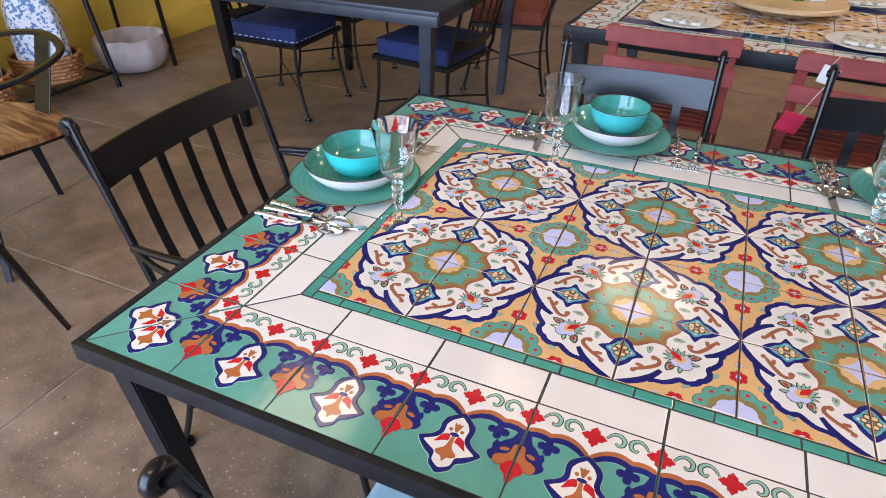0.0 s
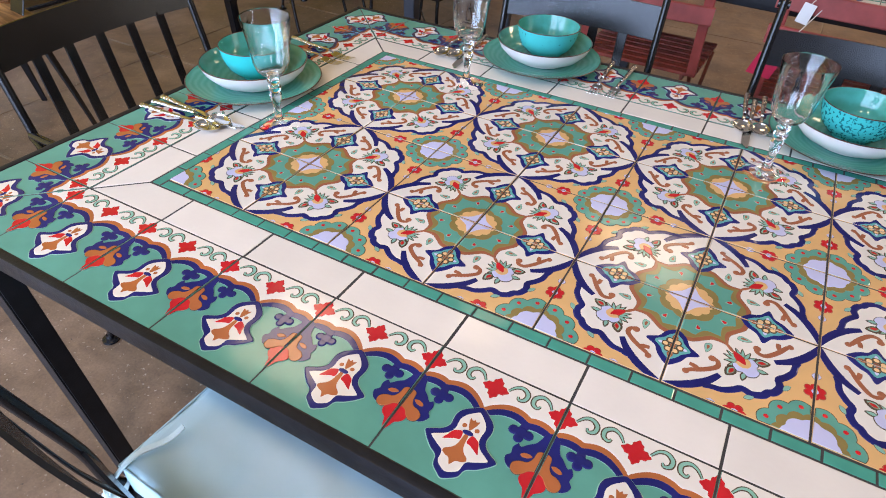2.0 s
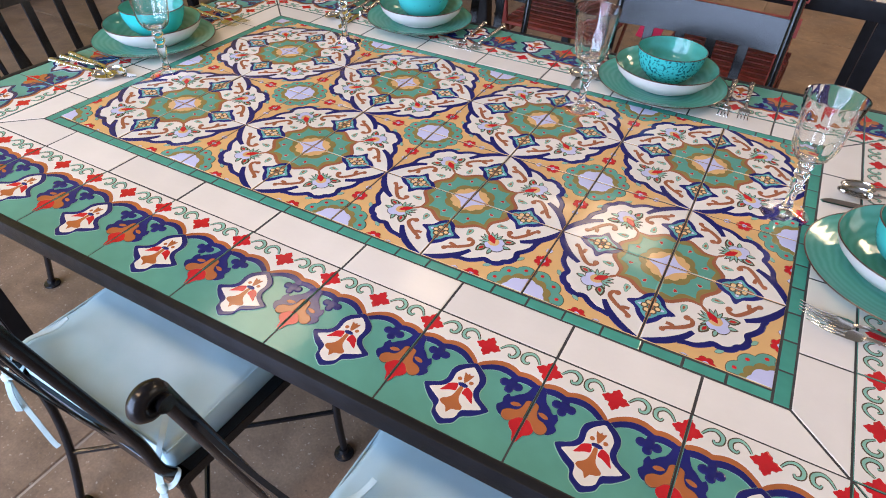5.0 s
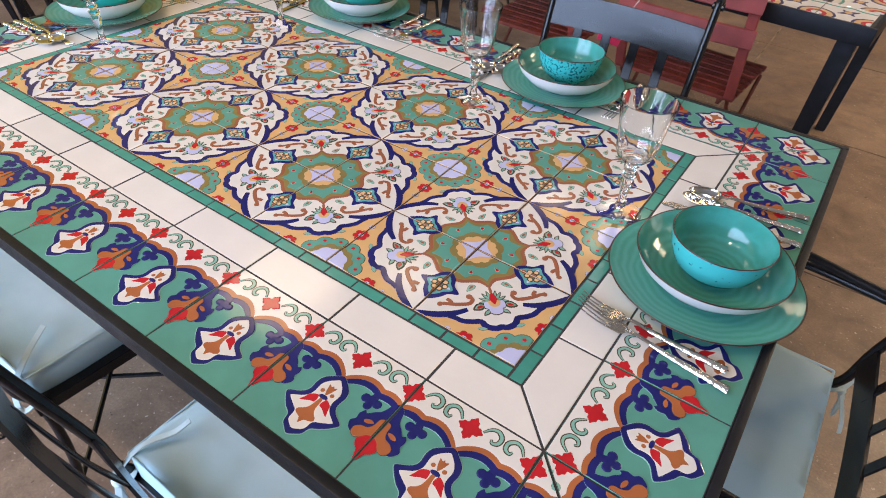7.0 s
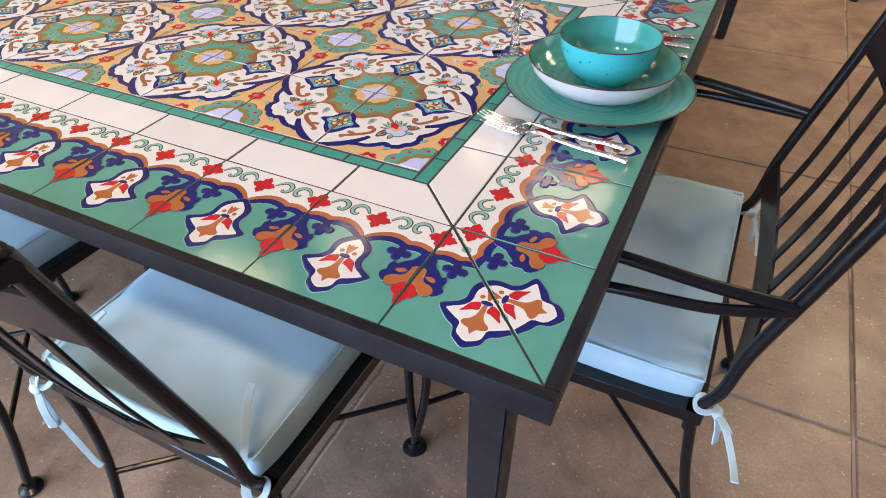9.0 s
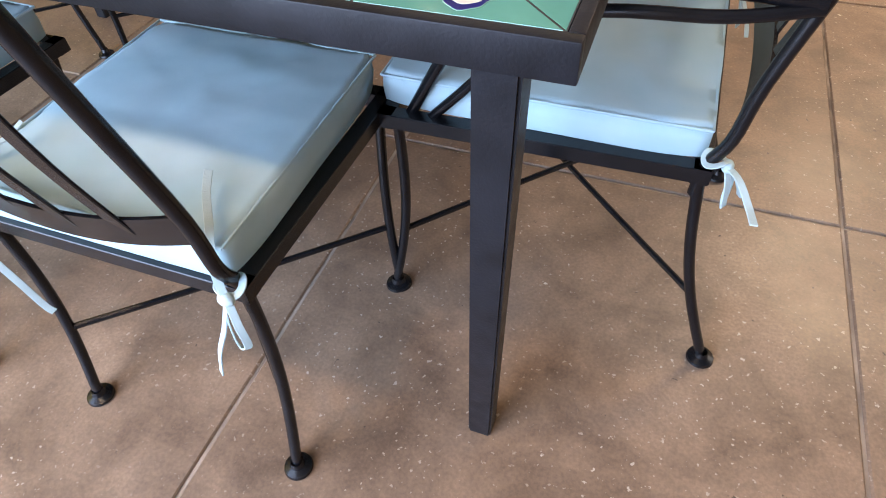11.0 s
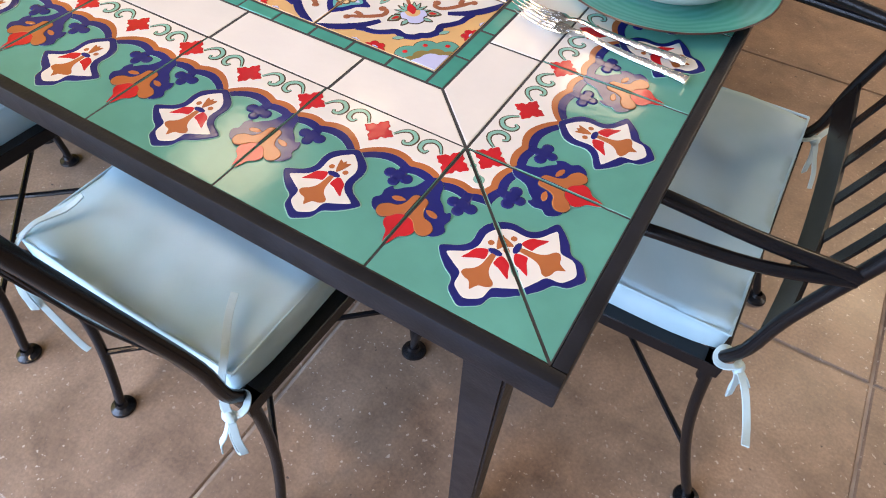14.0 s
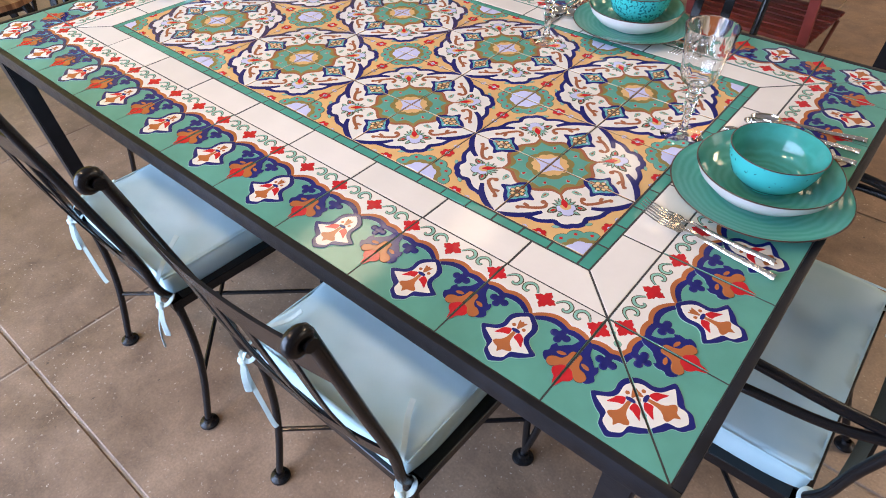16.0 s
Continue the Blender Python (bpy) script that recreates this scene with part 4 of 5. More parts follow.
    if arms:
        for s in (-1, 1):
            x = s * w
            ya = post_y(0.648)
            part("arm", tube([(x + s * 0.004, ya, 0.648), (x + s * 0.016, ya + 0.10, 0.656), (x + s * 0.022, ya + 0.22, 0.666), (x + s * 0.02, ya + 0.33, 0.655), (x + s * 0.012, ya + 0.37, 0.60), (x, front - 0.03, SEAT)], 0.0085, 10, 5), IRON, ch)
            part("arm_brace", tube([(x + s * 0.004, ya, 0.642), (x + s * 0.03, ya + 0.09, 0.634), (x + s * 0.042, ya + 0.21, 0.63), (x + s * 0.036, ya + 0.32, 0.60), (x + s * 0.014, ya + 0.35, 0.52), (x, front - 0.06, SEAT)], 0.0075, 10, 5), IRON, ch)
    return ch


def cushion(m, w, d, thick, label, group, cloth=CUSHION, ties=True):
    """A boxed seat pad, its back edge at y = 0, with tied cords at the back corners."""
    th = thing("seat_cushion", label, "cushion", m, group)
    bm = bmesh.new()
    bmesh.ops.create_grid(bm, x_segments=30, y_segments=30, size=0.5)
    rn = random.Random(int(w * 1000))
    for v in bm.verts:
        x, y = v.co.x, v.co.y
        u, t = 2 * x, 2 * y
        puff = (1 - abs(u) ** 4) * (1 - abs(t) ** 4)
        corner = 0.012 * (abs(u) * abs(t)) ** 6
        v.co = Vector((x * w * (1 - 0.03 * (1 - abs(t)) * 0.3) - corner * u, (y + 0.5) * d, thick * (0.90 + 0.10 * puff) + noise.noise(Vector((x * 6, y * 9, w * 7))) * 0.004 + noise.noise(Vector((x * 16, y * 26, w * 3))) * 0.0018))
    edge = [e for e in bm.edges if e.is_boundary]
    ext = bmesh.ops.extrude_edge_only(bm, edges=edge)
    for v in [g for g in ext["geom"] if isinstance(g, bmesh.types.BMVert)]:
        v.co.z = thick * 0.48
        v.co.x += 0.004 * (1 if v.co.x > 0 else -1)
    edge = [e for e in bm.edges if e.is_boundary]
    ext = bmesh.ops.extrude_edge_only(bm, edges=edge)
    for v in [g for g in ext["geom"] if isinstance(g, bmesh.types.BMVert)]:
        v.co.z = 0.0
        v.co.x -= 0.005 * (1 if v.co.x > 0 else -1)
    bmesh.ops.recalc_face_normals(bm, faces=bm.faces[:])
    pad = part("pad", bm, cloth, th)
    smooth(pad.data, 88)
    # seam welt along the upper edge
    ring = [(-w / 2, 0.0, 0), (w / 2, 0.0, 0), (w / 2, d, 0), (-w / 2, d, 0)]
    bm = bmesh.new()
    for a, b in zip(ring, ring[1:] + ring[:1]):
        a, b = Vector(a), Vector(b)
        pts = []
        for i in range(9):
            p = a.lerp(b, i / 8)
            pts.append((p.x * 0.992, (p.y - d / 2) * 0.992 + d / 2, thick * 0.885))
        sweep(bm, pts, circle(0.0022, 6))
    part("seam", bm, cloth, pad)
    if ties:
        for s in (-1, 1):
            k = rn.uniform(-0.01, 0.01)
            x0, y0, z0 = s * (w / 2 - 0.012), -0.012, 0.004
            bm = bmesh.new()
            rib = flat(0.0095, 0.0022, 0.0004)
            px = s * (w / 2 + 0.004)
            loop = [(px + 0.014 * math.cos(a), -0.012 + 0.014 * math.sin(a), 0.012 + 0.004 * math.sin(2 * a)) for a in (2 * math.pi * i / 8 for i in range(8))]
            sweep(bm, curve_pts(loop, 3, True), rib, True)
            kn = Vector((px + s * 0.002, -0.028, 0.006))
            if w > 0.45:
                tails = [[(0.030, -0.020, 0.004), (0.065, -0.034, -0.004), (0.098, -0.040, -0.002)], [(-0.012, -0.022, -0.025), (-0.020, -0.034, -0.050), (-0.034, -0.040, -0.072)]]
            else:
                tails = [[(-0.010, -0.010, -0.045), (-0.034, -0.012, -0.100), (-0.050, -0.012, -0.150), (-0.056, -0.010, -0.165)], [(-0.010, 0.014, 0.040), (-0.026, 0.045, 0.066), (-0.050, 0.080, 0.075), (-0.060, 0.105, 0.086)]]
            for tail in tails:
                pts = [kn] + [kn + Vector((e[0] * s, e[1] + k, e[2])) for e in tail]
                sweep(bm, curve_pts(pts, 5), rib)
            lp = [kn, kn + Vector((0.014, -0.012, -0.03)), kn + Vector((0.017, -0.014, -0.065)), kn + Vector((0.003, -0.014, -0.07)), kn + Vector((-0.003, -0.008, -0.03))]
            sweep(bm, curve_pts(lp, 5, True), rib, True)
            bmesh.ops.create_uvsphere(bm, u_segments=10, v_segments=6, radius=0.010, matrix=Matrix.Translation(kn) @ Matrix.Diagonal((1.1, 0.8, 0.9, 1)))
            part("tie", bm, TIE, th, "knotted pale blue fabric tie")
    return th


SIDE = dict(w=0.197, back=-0.18, front=0.215, foot_back=-0.226, foot_front=0.172, slats=4, arms=False)
ARM = dict(w=0.253, back=-0.207, front=0.24, foot_back=-0.312, foot_front=0.262, slats=5, arms=True)
near = "black wrought-iron side chair with slatted back and scroll-topped posts"
endl = "black wrought-iron armchair with slatted back at the head of the table"
CHAIRS = [(pose(0.353, -0.43, 0), SIDE, near), (pose(-0.283, -0.447, 0, 0, 0, -1.5), SIDE, near),
          (pose(-0.286, 0.430, 0, 0, 0, 184), SIDE, near), (pose(0.327, 0.437, 0, 0, 0, 179), SIDE, near),
          (pose(0.820, 0.004, 0, 0, 0, 90), ARM, endl), (pose(-0.878, 0.012, 0, 0, 0, -88), ARM, endl)]
for m, kw, lab in CHAIRS:
    iron_chair(m, label=lab, group="chairs round the tiled table", **kw)
    w2, dd = 2 * kw["w"] - 0.006, kw["front"] - kw["back"] + 0.012
    cushion(m @ pose(0, kw["back"] + (0.0 if kw["arms"] else -0.004), 0.4205), w2, dd, 0.062 if not kw["arms"] else 0.055, "pale blue fabric seat cushion tied to the iron chair", "seat cushions")


# ---------------------------------------------------------------- dishes
def dinner_plate(m, group="place settings"):
    th = thing("dinner_plate", "large teal-green glazed dinner plate with thin brown rim", "plate", m, group)
    part("body", lathe([(0, 0), (0.078, 0), (0.082, 0.003), (0.105, 0.008), (0.1355, 0.018), (0.1372, 0.0195), (0.1352, 0.0208), (0.11, 0.0135), (0.086, 0.0085), (0.06, 0.0065), (0.03, 0.006), (0, 0.006)], 72, wobble=0.003), TEAL_RINGS, th, m=Matrix.Diagonal((0.985, 0.985, 1, 1)))
    part("rim", lathe([(0.1360, 0.0197), (0.1374, 0.0192), (0.1380, 0.0201), (0.1370, 0.0211), (0.1360, 0.0209), (0.1360, 0.0197)], 72, wobble=0.003), RIM, th, "brown unglazed rim line", m=Matrix.Diagonal((0.985, 0.985, 1, 1)))
    return th


def coupe_plate(m, group="place settings"):
    th = thing("soup_plate", "deep teal soup plate with cream outside and brown rim", "plate", m, group)
    part("outside", lathe([(0, 0), (0.056, 0), (0.058, 0.004), (0.082, 0.013), (0.099, 0.030), (0.1060, 0.0455)], 64, wobble=0.003), CREAM, th, "cream glazed outside")
    part("inside", lathe([(0.1060, 0.0455), (0.1045, 0.0468), (0.0965, 0.033), (0.080, 0.0185), (0.055, 0.011), (0.02, 0.010), (0, 0.010)], 64, wobble=0.003), TEAL_RINGS, th)
    part("rim", lathe([(0.1046, 0.0460), (0.1061, 0.0453), (0.1068, 0.0464), (0.1058, 0.0475), (0.1047, 0.0470), (0.1046, 0.0460)], 64, wobble=0.003), RIM, th, "brown rim line")
    return th


def small_bowl(m, outer, label, group="place settings"):
    th = thing("cereal_bowl", label, "bowl", m, group)
    part("outside", lathe([(0, 0), (0.030, 0), (0.032, 0.005), (0.043, 0.010), (0.056, 0.024), (0.0635, 0.044), (0.0668, 0.063)], 64, wobble=0.004), outer, th)
    part("inside", lathe([(0.0668, 0.063), (0.0655, 0.0637), (0.0612, 0.044), (0.053, 0.026), (0.040, 0.0145), (0.02, 0.011), (0, 0.0105)], 64, wobble=0.004), BOWL_RINGS, th)
    part("rim", lathe([(0.0655, 0.0629), (0.0668, 0.0624), (0.0675, 0.0632), (0.0667, 0.0643), (0.0656, 0.0639), (0.0655, 0.0629)], 64, wobble=0.004), RIM, th, "dark brown rim line")
    return th


PLAIN_BOWL = "turquoise glazed bowl with fine specks and brown rim"
SPECK_BOWL = "turquoise bowl heavily speckled dark on its outside"
for x, y, rz, mat, lab in ((-0.765, 0.030, 20, TURQ, PLAIN_BOWL), (-0.313, 0.480, 80, FEWSPECKS, PLAIN_BOWL), (0.320, 0.428, 150, SPECKLED, SPECK_BOWL), (0.770, -0.020, 40, FEWSPECKS, PLAIN_BOWL)):
    dinner_plate(pose(x, y, TOP + 0.0015, 0, 0, rz))
    coupe_plate(pose(x + 0.002, y + 0.003, TOP + 0.0095, 0, 0, rz * 2))
    small_bowl(pose(x + 0.005, y + 0.008, TOP + 0.0210, 0, 0, rz * 3) @ Matrix.Scale(1.05, 4), mat, lab)


def goblet(m):
    th = thing("wine_glass", "clear cut-glass goblet with knopped stem", "glass", m, "goblets")
    bm = lathe([(0.010, 0.0965), (0.018, 0.100), (0.026, 0.108), (0.031, 0.122), (0.0338, 0.145), (0.0373, 0.172), (0.0425, 0.199), (0.0424, 0.2002), (0.0411, 0.1995),
                (0.0359, 0.1725), (0.0324, 0.1455), (0.0296, 0.1225), (0.0246, 0.1095), (0.017, 0.1020), (0.0, 0.1000)], 72)
    for v in bm.verts:
        a = math.atan2(v.co.y, v.co.x)
        if 0.097 < v.co.z < 0.16:
            f = 1 + 0.035 * math.cos(10 * a) * (1 - abs(v.co.z - 0.125) / 0.04)
            v.co.x *= f
            v.co.y *= f
    parts = [("glass_bowl", bm, GLASS),
             ("stem", lathe([(0, 0.006), (0.009, 0.0135), (0.0065, 0.024), (0.0070, 0.040), (0.0100, 0.056), (0.0115, 0.062), (0.0080, 0.067), (0.0120, 0.073), (0.0120, 0.077), (0.0075, 0.081), (0.0115, 0.087), (0.0115, 0.091), (0.009, 0.0945), (0.012, 0.0985), (0, 0.1035)], 12), GLASS),
             ("foot", lathe([(0, 0.0), (0.036, 0.0), (0.0372, 0.0013), (0.036, 0.0026), (0.018, 0.0062), (0.009, 0.0105), (0, 0.0125)], 48), GLASS)]
    for name, bm2, mat in parts:
        ob = part(name, bm2, mat, th)
        ob.visible_shadow = False
    return th


for x, y in ((-0.608, -0.078), (-0.404, 0.281), (0.204, 0.245), (0.605, 0.070)):
    goblet(pose(x, y, TOP + 0.0006))


# ---------------------------------------------------------------- cutlery
def along(a, b, z=TOP + 0.0006):
    return pose(a[0], a[1], z, 0, 0, math.degrees(math.atan2(b[1] - a[1], b[0] - a[0])))


def handle_bm(length):
    bm = bmesh.new()
    pts = [(0.002, 0, 0.006), (0.02, 0, 0.0065), (length * 0.6, 0, 0.006), (length, 0, 0.008)]
    return sweep(bm, curve_pts(pts, 6), circle(0.0062, 10, 0.0048), taper=lambda t: 1.0 - 0.42 * t)


def cutlery(kind, a, b):
    labels = {"fork": "polished steel fork with hammered handle on the tiles", "spoon": "polished steel spoon with hammered handle on the tiles", "knife": "polished steel table knife with hammered handle"}
    th = thing(kind, labels[kind], kind, along(a, b), kind + "s of the place settings")
    part("handle", handle_bm(0.105), HAMMERED, th, "hammered steel handle")
    bm = bmesh.new()
    if kind == "knife":
        pts = [(0.10, 0), (0.112, -0.008), (0.17, -0.0095), (0.205, -0.008), (0.219, 0.002), (0.216, 0.0068), (0.11, 0.006)]
        lo = [bm.verts.new((x, y, 0.0025)) for x, y in pts]
        hi = [bm.verts.new((x, y * 0.92, 0.0045)) for x, y in pts]
        bm.faces.new(lo[::-1])
        bm.faces.new(hi)
        for i in range(len(pts)):
            bm.faces.new((lo[i], lo[(i + 1) % len(pts)], hi[(i + 1) % len(pts)], hi[i]))
        part("blade", bm, CHROME, th, soft=False)
    elif kind == "spoon":
        sweep(bm, curve_pts([(0.10, 0, 0.008), (0.125, 0, 0.009), (0.142, 0, 0.006)], 5), flat(0.0062, 0.003))
        part("neck", bm, CHROME, th)
        bm = bmesh.new()
        bmesh.ops.create_uvsphere(bm, u_segments=24, v_segments=14, radius=1)
        bmesh.ops.delete(bm, geom=[v for v in bm.verts if v.co.z > 0.02], context="VERTS")
        ext = bmesh.ops.solidify(bm, geom=bm.faces[:], thickness=0.08)
        for v in bm.verts:
            v.co = Vector((0.166 + v.co.x * 0.028, v.co.y * 0.0195 * (1 - 0.12 * v.co.x), 0.0088 + v.co.z * 0.008))
        part("bowl", bm, CHROME, th)
    else:
        sweep(bm, curve_pts([(0.10, 0, 0.008), (0.125, 0, 0.010), (0.14, 0, 0.007)], 5), flat(0.0062, 0.003))
        sweep(bm, curve_pts([(0.138, 0, 0.007), (0.146, 0, 0.0058), (0.158, 0, 0.005)], 4), flat(0.021, 0.0018, 0.0006), taper=lambda t: 0.45 + 0.55 * min(1, t * 2.2))
        part("neck", bm, CHROME, th)
        for k in range(4):
            bm = bmesh.new()
            y = -0.0092 + k * 0.00613
            sweep(bm, curve_pts([(0.154, y, 0.005), (0.175, y, 0.0045), (0.195, y * 1.05, 0.008), (0.205, y * 1.05, 0.011)], 4), flat(0.0029, 0.0018, 0.0004), taper=lambda t: 1 - 0.5 * t)
            part("tine", bm, CHROME, th)


for kind, a, b in (("fork", (0.858, -0.196), (0.644, -0.172)), ("fork", (0.848, -0.166), (0.655, -0.160)), ("knife", (0.872, 0.160), (0.633, 0.138)), ("spoon", (0.868, 0.200), (0.67, 0.180)), ("spoon", (0.868, 0.246), (0.70, 0.205)),
                   ("spoon", (-0.872, -0.166), (-0.70, -0.160)), ("spoon", (-0.868, -0.120), (-0.68, -0.136)), ("knife", (-0.868, -0.143), (-0.627, -0.126)), ("fork", (-0.872, 0.235), (-0.69, 0.205)), ("fork", (-0.870, 0.272), (-0.69, 0.240)),
                   ("fork", (-0.168, 0.568), (-0.154, 0.385)), ("fork", (-0.118, 0.572), (-0.118, 0.395)), ("spoon", (-0.545, 0.562), (-0.525, 0.37)), ("spoon", (-0.515, 0.566), (-0.497, 0.39)), ("knife", (-0.488, 0.552), (-0.466, 0.34)),
                   ("fork", (0.458, 0.548), (0.461, 0.362)), ("fork", (0.493, 0.552), (0.498, 0.375)), ("spoon", (0.130, 0.562), (0.146, 0.375)), ("spoon", (0.166, 0.566), (0.176, 0.395)), ("knife", (0.150, 0.535), (0.160, 0.31))):
    cutlery(kind, a, b)


# ---------------------------------------------------------------- the second tiled table
def second_border():
    t = Tile(0.15, FULL, gWHITE)
    for u0 in (0, 1):
        t.disc(u0, 0.1, 0.36, gNAVY, 1, 20)
        t.disc(u0, 0.1, 0.31, gOCHRE, 2, 20)
        t.disc(u0, 0.1, 0.20, gRED, 3, 16)
        t.disc(u0, 0.1, 0.11, gWHITE, 4, 14)
    t.star(0.5, 0.55, [0.26, 0.1, 0.2, 0.1, 0.26, 0.1, 0.2, 0.1], 0.78, gNAVY, 1)
    t.disc(0.5, 0.55, 0.09, gOCHRE, 2, 12)
    t.stroke([(-0.1, 0.86), (0.25, 0.82), (0.5, 0.9), (0.75, 0.82), (1.1, 0.86)], 0.06, gGREEN, 1, ends=1)
    return t.mesh("border_tile")


def second_field():
    t = Tile(0.15, FULL, gWHITE)
    t.fill([(0.5, -0.02), (1.02, 0.5), (0.5, 1.02), (-0.02, 0.5)], gOCHRE, 1)
    t.polar(0, 0, lambda a: 0.46 + 0.05 * math.cos(8 * a), gWHITE, 1)
    t.polar(1, 1, lambda a: 0.46 + 0.05 * math.cos(8 * a), gWHITE, 1)
    for c in (0, 1):
        t.polar(c, c, lambda a: 0.28 + 0.04 * math.cos(8 * a), gOCHRE, 2)
        t.disc(c, c, 0.15, gNAVY, 3, 12)
    for x, y in ((0.5, 0.5), (0.18, 0.82), (0.82, 0.18)):
        t.star(x, y, [0.15, 0.05, 0.15, 0.05, 0.15, 0.05, 0.15, 0.05], 0.4, gGREEN if x == 0.5 else gBROWN, 2)
        t.disc(x, y, 0.05, gRED, 3, 8)
    for f in ((0.5, 0.16), (0.16, 0.5), (0.84, 0.5), (0.5, 0.84)):
        t.star(f[0], f[1], [0.11, 0.04, 0.07, 0.04, 0.11, 0.04, 0.07, 0.04], 0.78, gBROWN, 2)
    return t.mesh("field_tile")


def blue_strip():
    return Tile(0.15, [(0.012, 0.012), (0.988, 0.012), (0.988, 0.5), (0.012, 0.5)], gNAVY).mesh("strip_tile")


T2 = pose(-0.690, 1.468, 0, 0, 0, -4.45)
table2 = thing("dining_table", "second dining table topped with ochre patterned tiles, dark steel frame", "table", T2)
L2, D2, Z2 = 1.545, 1.10, 0.752
bed2 = part("tabletop", box_bm(L2 - 0.02, D2 - 0.02, 0.02, (L2 / 2, D2 / 2, Z2 - 0.0110), 0), GROUT, table2, "grout bed under the patterned tiles", soft=False)
for y in (0.00625, D2 - 0.00625):
    part("frame_rail", box_bm(L2, 0.0125, 0.055, (L2 / 2, y, Z2 + 0.001 - 0.0275), 0.002), STEEL_FRAME, table2)
for x in (0.00625, L2 - 0.00625):
    part("frame_rail", box_bm(0.0125, D2 - 0.0255, 0.055, (x, D2 / 2, Z2 + 0.001 - 0.0275), 0.002), STEEL_FRAME, table2)
for x, sx in ((0.06, -1), (L2 - 0.06, 1)):
    for y, sy in ((0.05, -1), (D2 - 0.05, 1)):
        part("leg", tapered_leg(x, y, 0.71, 0.055, 0.042, -sx * 0.03, -sy * 0.04), STEEL_FRAME, table2)
b2, f2, s2 = second_border(), second_field(), blue_strip()


def tile2(me, m):
    ob = new("tile", me)
    ob.parent = bed2
    ob.matrix_basis = m


for k in range(10):
    tile2(b2, pose(0.0225 + k * 0.15, 0.0135, Z2))
    tile2(b2, pose(0.0225 + (k + 1) * 0.15, D2 - 0.0135, Z2, 0, 0, 180))
for k in range(8):
    tile2(s2, pose(0.1725 + k * 0.15, 0.166, Z2))
for k in range(5):
    tile2(b2, pose(0.0135, 0.1635 + (k + 1) * 0.15, Z2, 0, 0, -90))
    tile2(b2, pose(L2 - 0.0135, 0.1635 + k * 0.15, Z2, 0, 0, 90))
for i in range(8):
    for j in range(4):
        tile2(f2, pose(0.1725 + i * 0.15 + (0.15 if (i + j) % 2 else 0), 0.245 + j * 0.15, Z2, 0, 0, 90 if (i + j) % 2 else 0))
for i in range(8):
    tile2(s2, pose(0.1725 + (i + 1) * 0.15, D2 - 0.166, Z2, 0, 0, 180))


def china_plate(m):
    th = thing("china_plate", "white china plate with a printed napkin pattern on the second table", "plate", m, "china plates")
    part("body", lathe([(0, 0), (0.085, 0), (0.09, 0.003), (0.135, 0.014), (0.1365, 0.016), (0.134, 0.017), (0.09, 0.0075), (0, 0.006)], 48, wobble=0.006), CHINA, th)
    part("napkin", box_bm(0.15, 0.11, 0.012, (0, 0, 0.0135), 0.004), LACEPRINT, th, "folded grey floral print napkin")


for x, y, rz in ((-0.272, 1.700, -8), (0.352, 1.660, -6), (0.415, 2.400, 10)):
    china_plate(pose(x, y, Z2 + 0.0015, 0, 0, rz))
ls = thing("lazy_susan", "round pale wooden lazy susan tray on a low foot", "tray", pose(0.095, 2.11, Z2 + 0.0005))
part("foot", lathe([(0, 0), (0.12, 0), (0.125, 0.006), (0.09, 0.012), (0.08, 0.028), (0, 0.03)], 40), OTTOMAN_WOOD, ls)
part("tray_top", lathe([(0, 0.028), (0.222, 0.028), (0.23, 0.034), (0.23, 0.044), (0.224, 0.05), (0, 0.05)], 64), OTTOMAN_WOOD, ls)


def tumbler(m):
    th = thing("tumbler", "small ribbed green glass tumbler on the wooden tray", "glass", m, "green tumblers")
    bm = lathe([(0, 0), (0.032, 0), (0.035, 0.004), (0.034, 0.03), (0.038, 0.085), (0.0365, 0.085), (0.032, 0.03), (0.03, 0.008), (0, 0.007)], 32)
    ob = new("glass_body", smooth(to_mesh("glass_body", bm, GREENGLASS), 60))
    ob.parent = th
    ob.visible_shadow = False


for x, y in ((0.125, 2.105), (0.000, 2.165), (0.070, 2.215)):
    tumbler(pose(x, y, Z2 + 0.0508))
nap = thing("card", "small white folded card on the wooden tray", "card", pose(0.20, 2.13, Z2 + 0.0508, 0, 0, 15))
part("card_body", box_bm(0.06, 0.045, 0.02, (0, 0, 0.0101), 0.003), WHITECARD, nap)


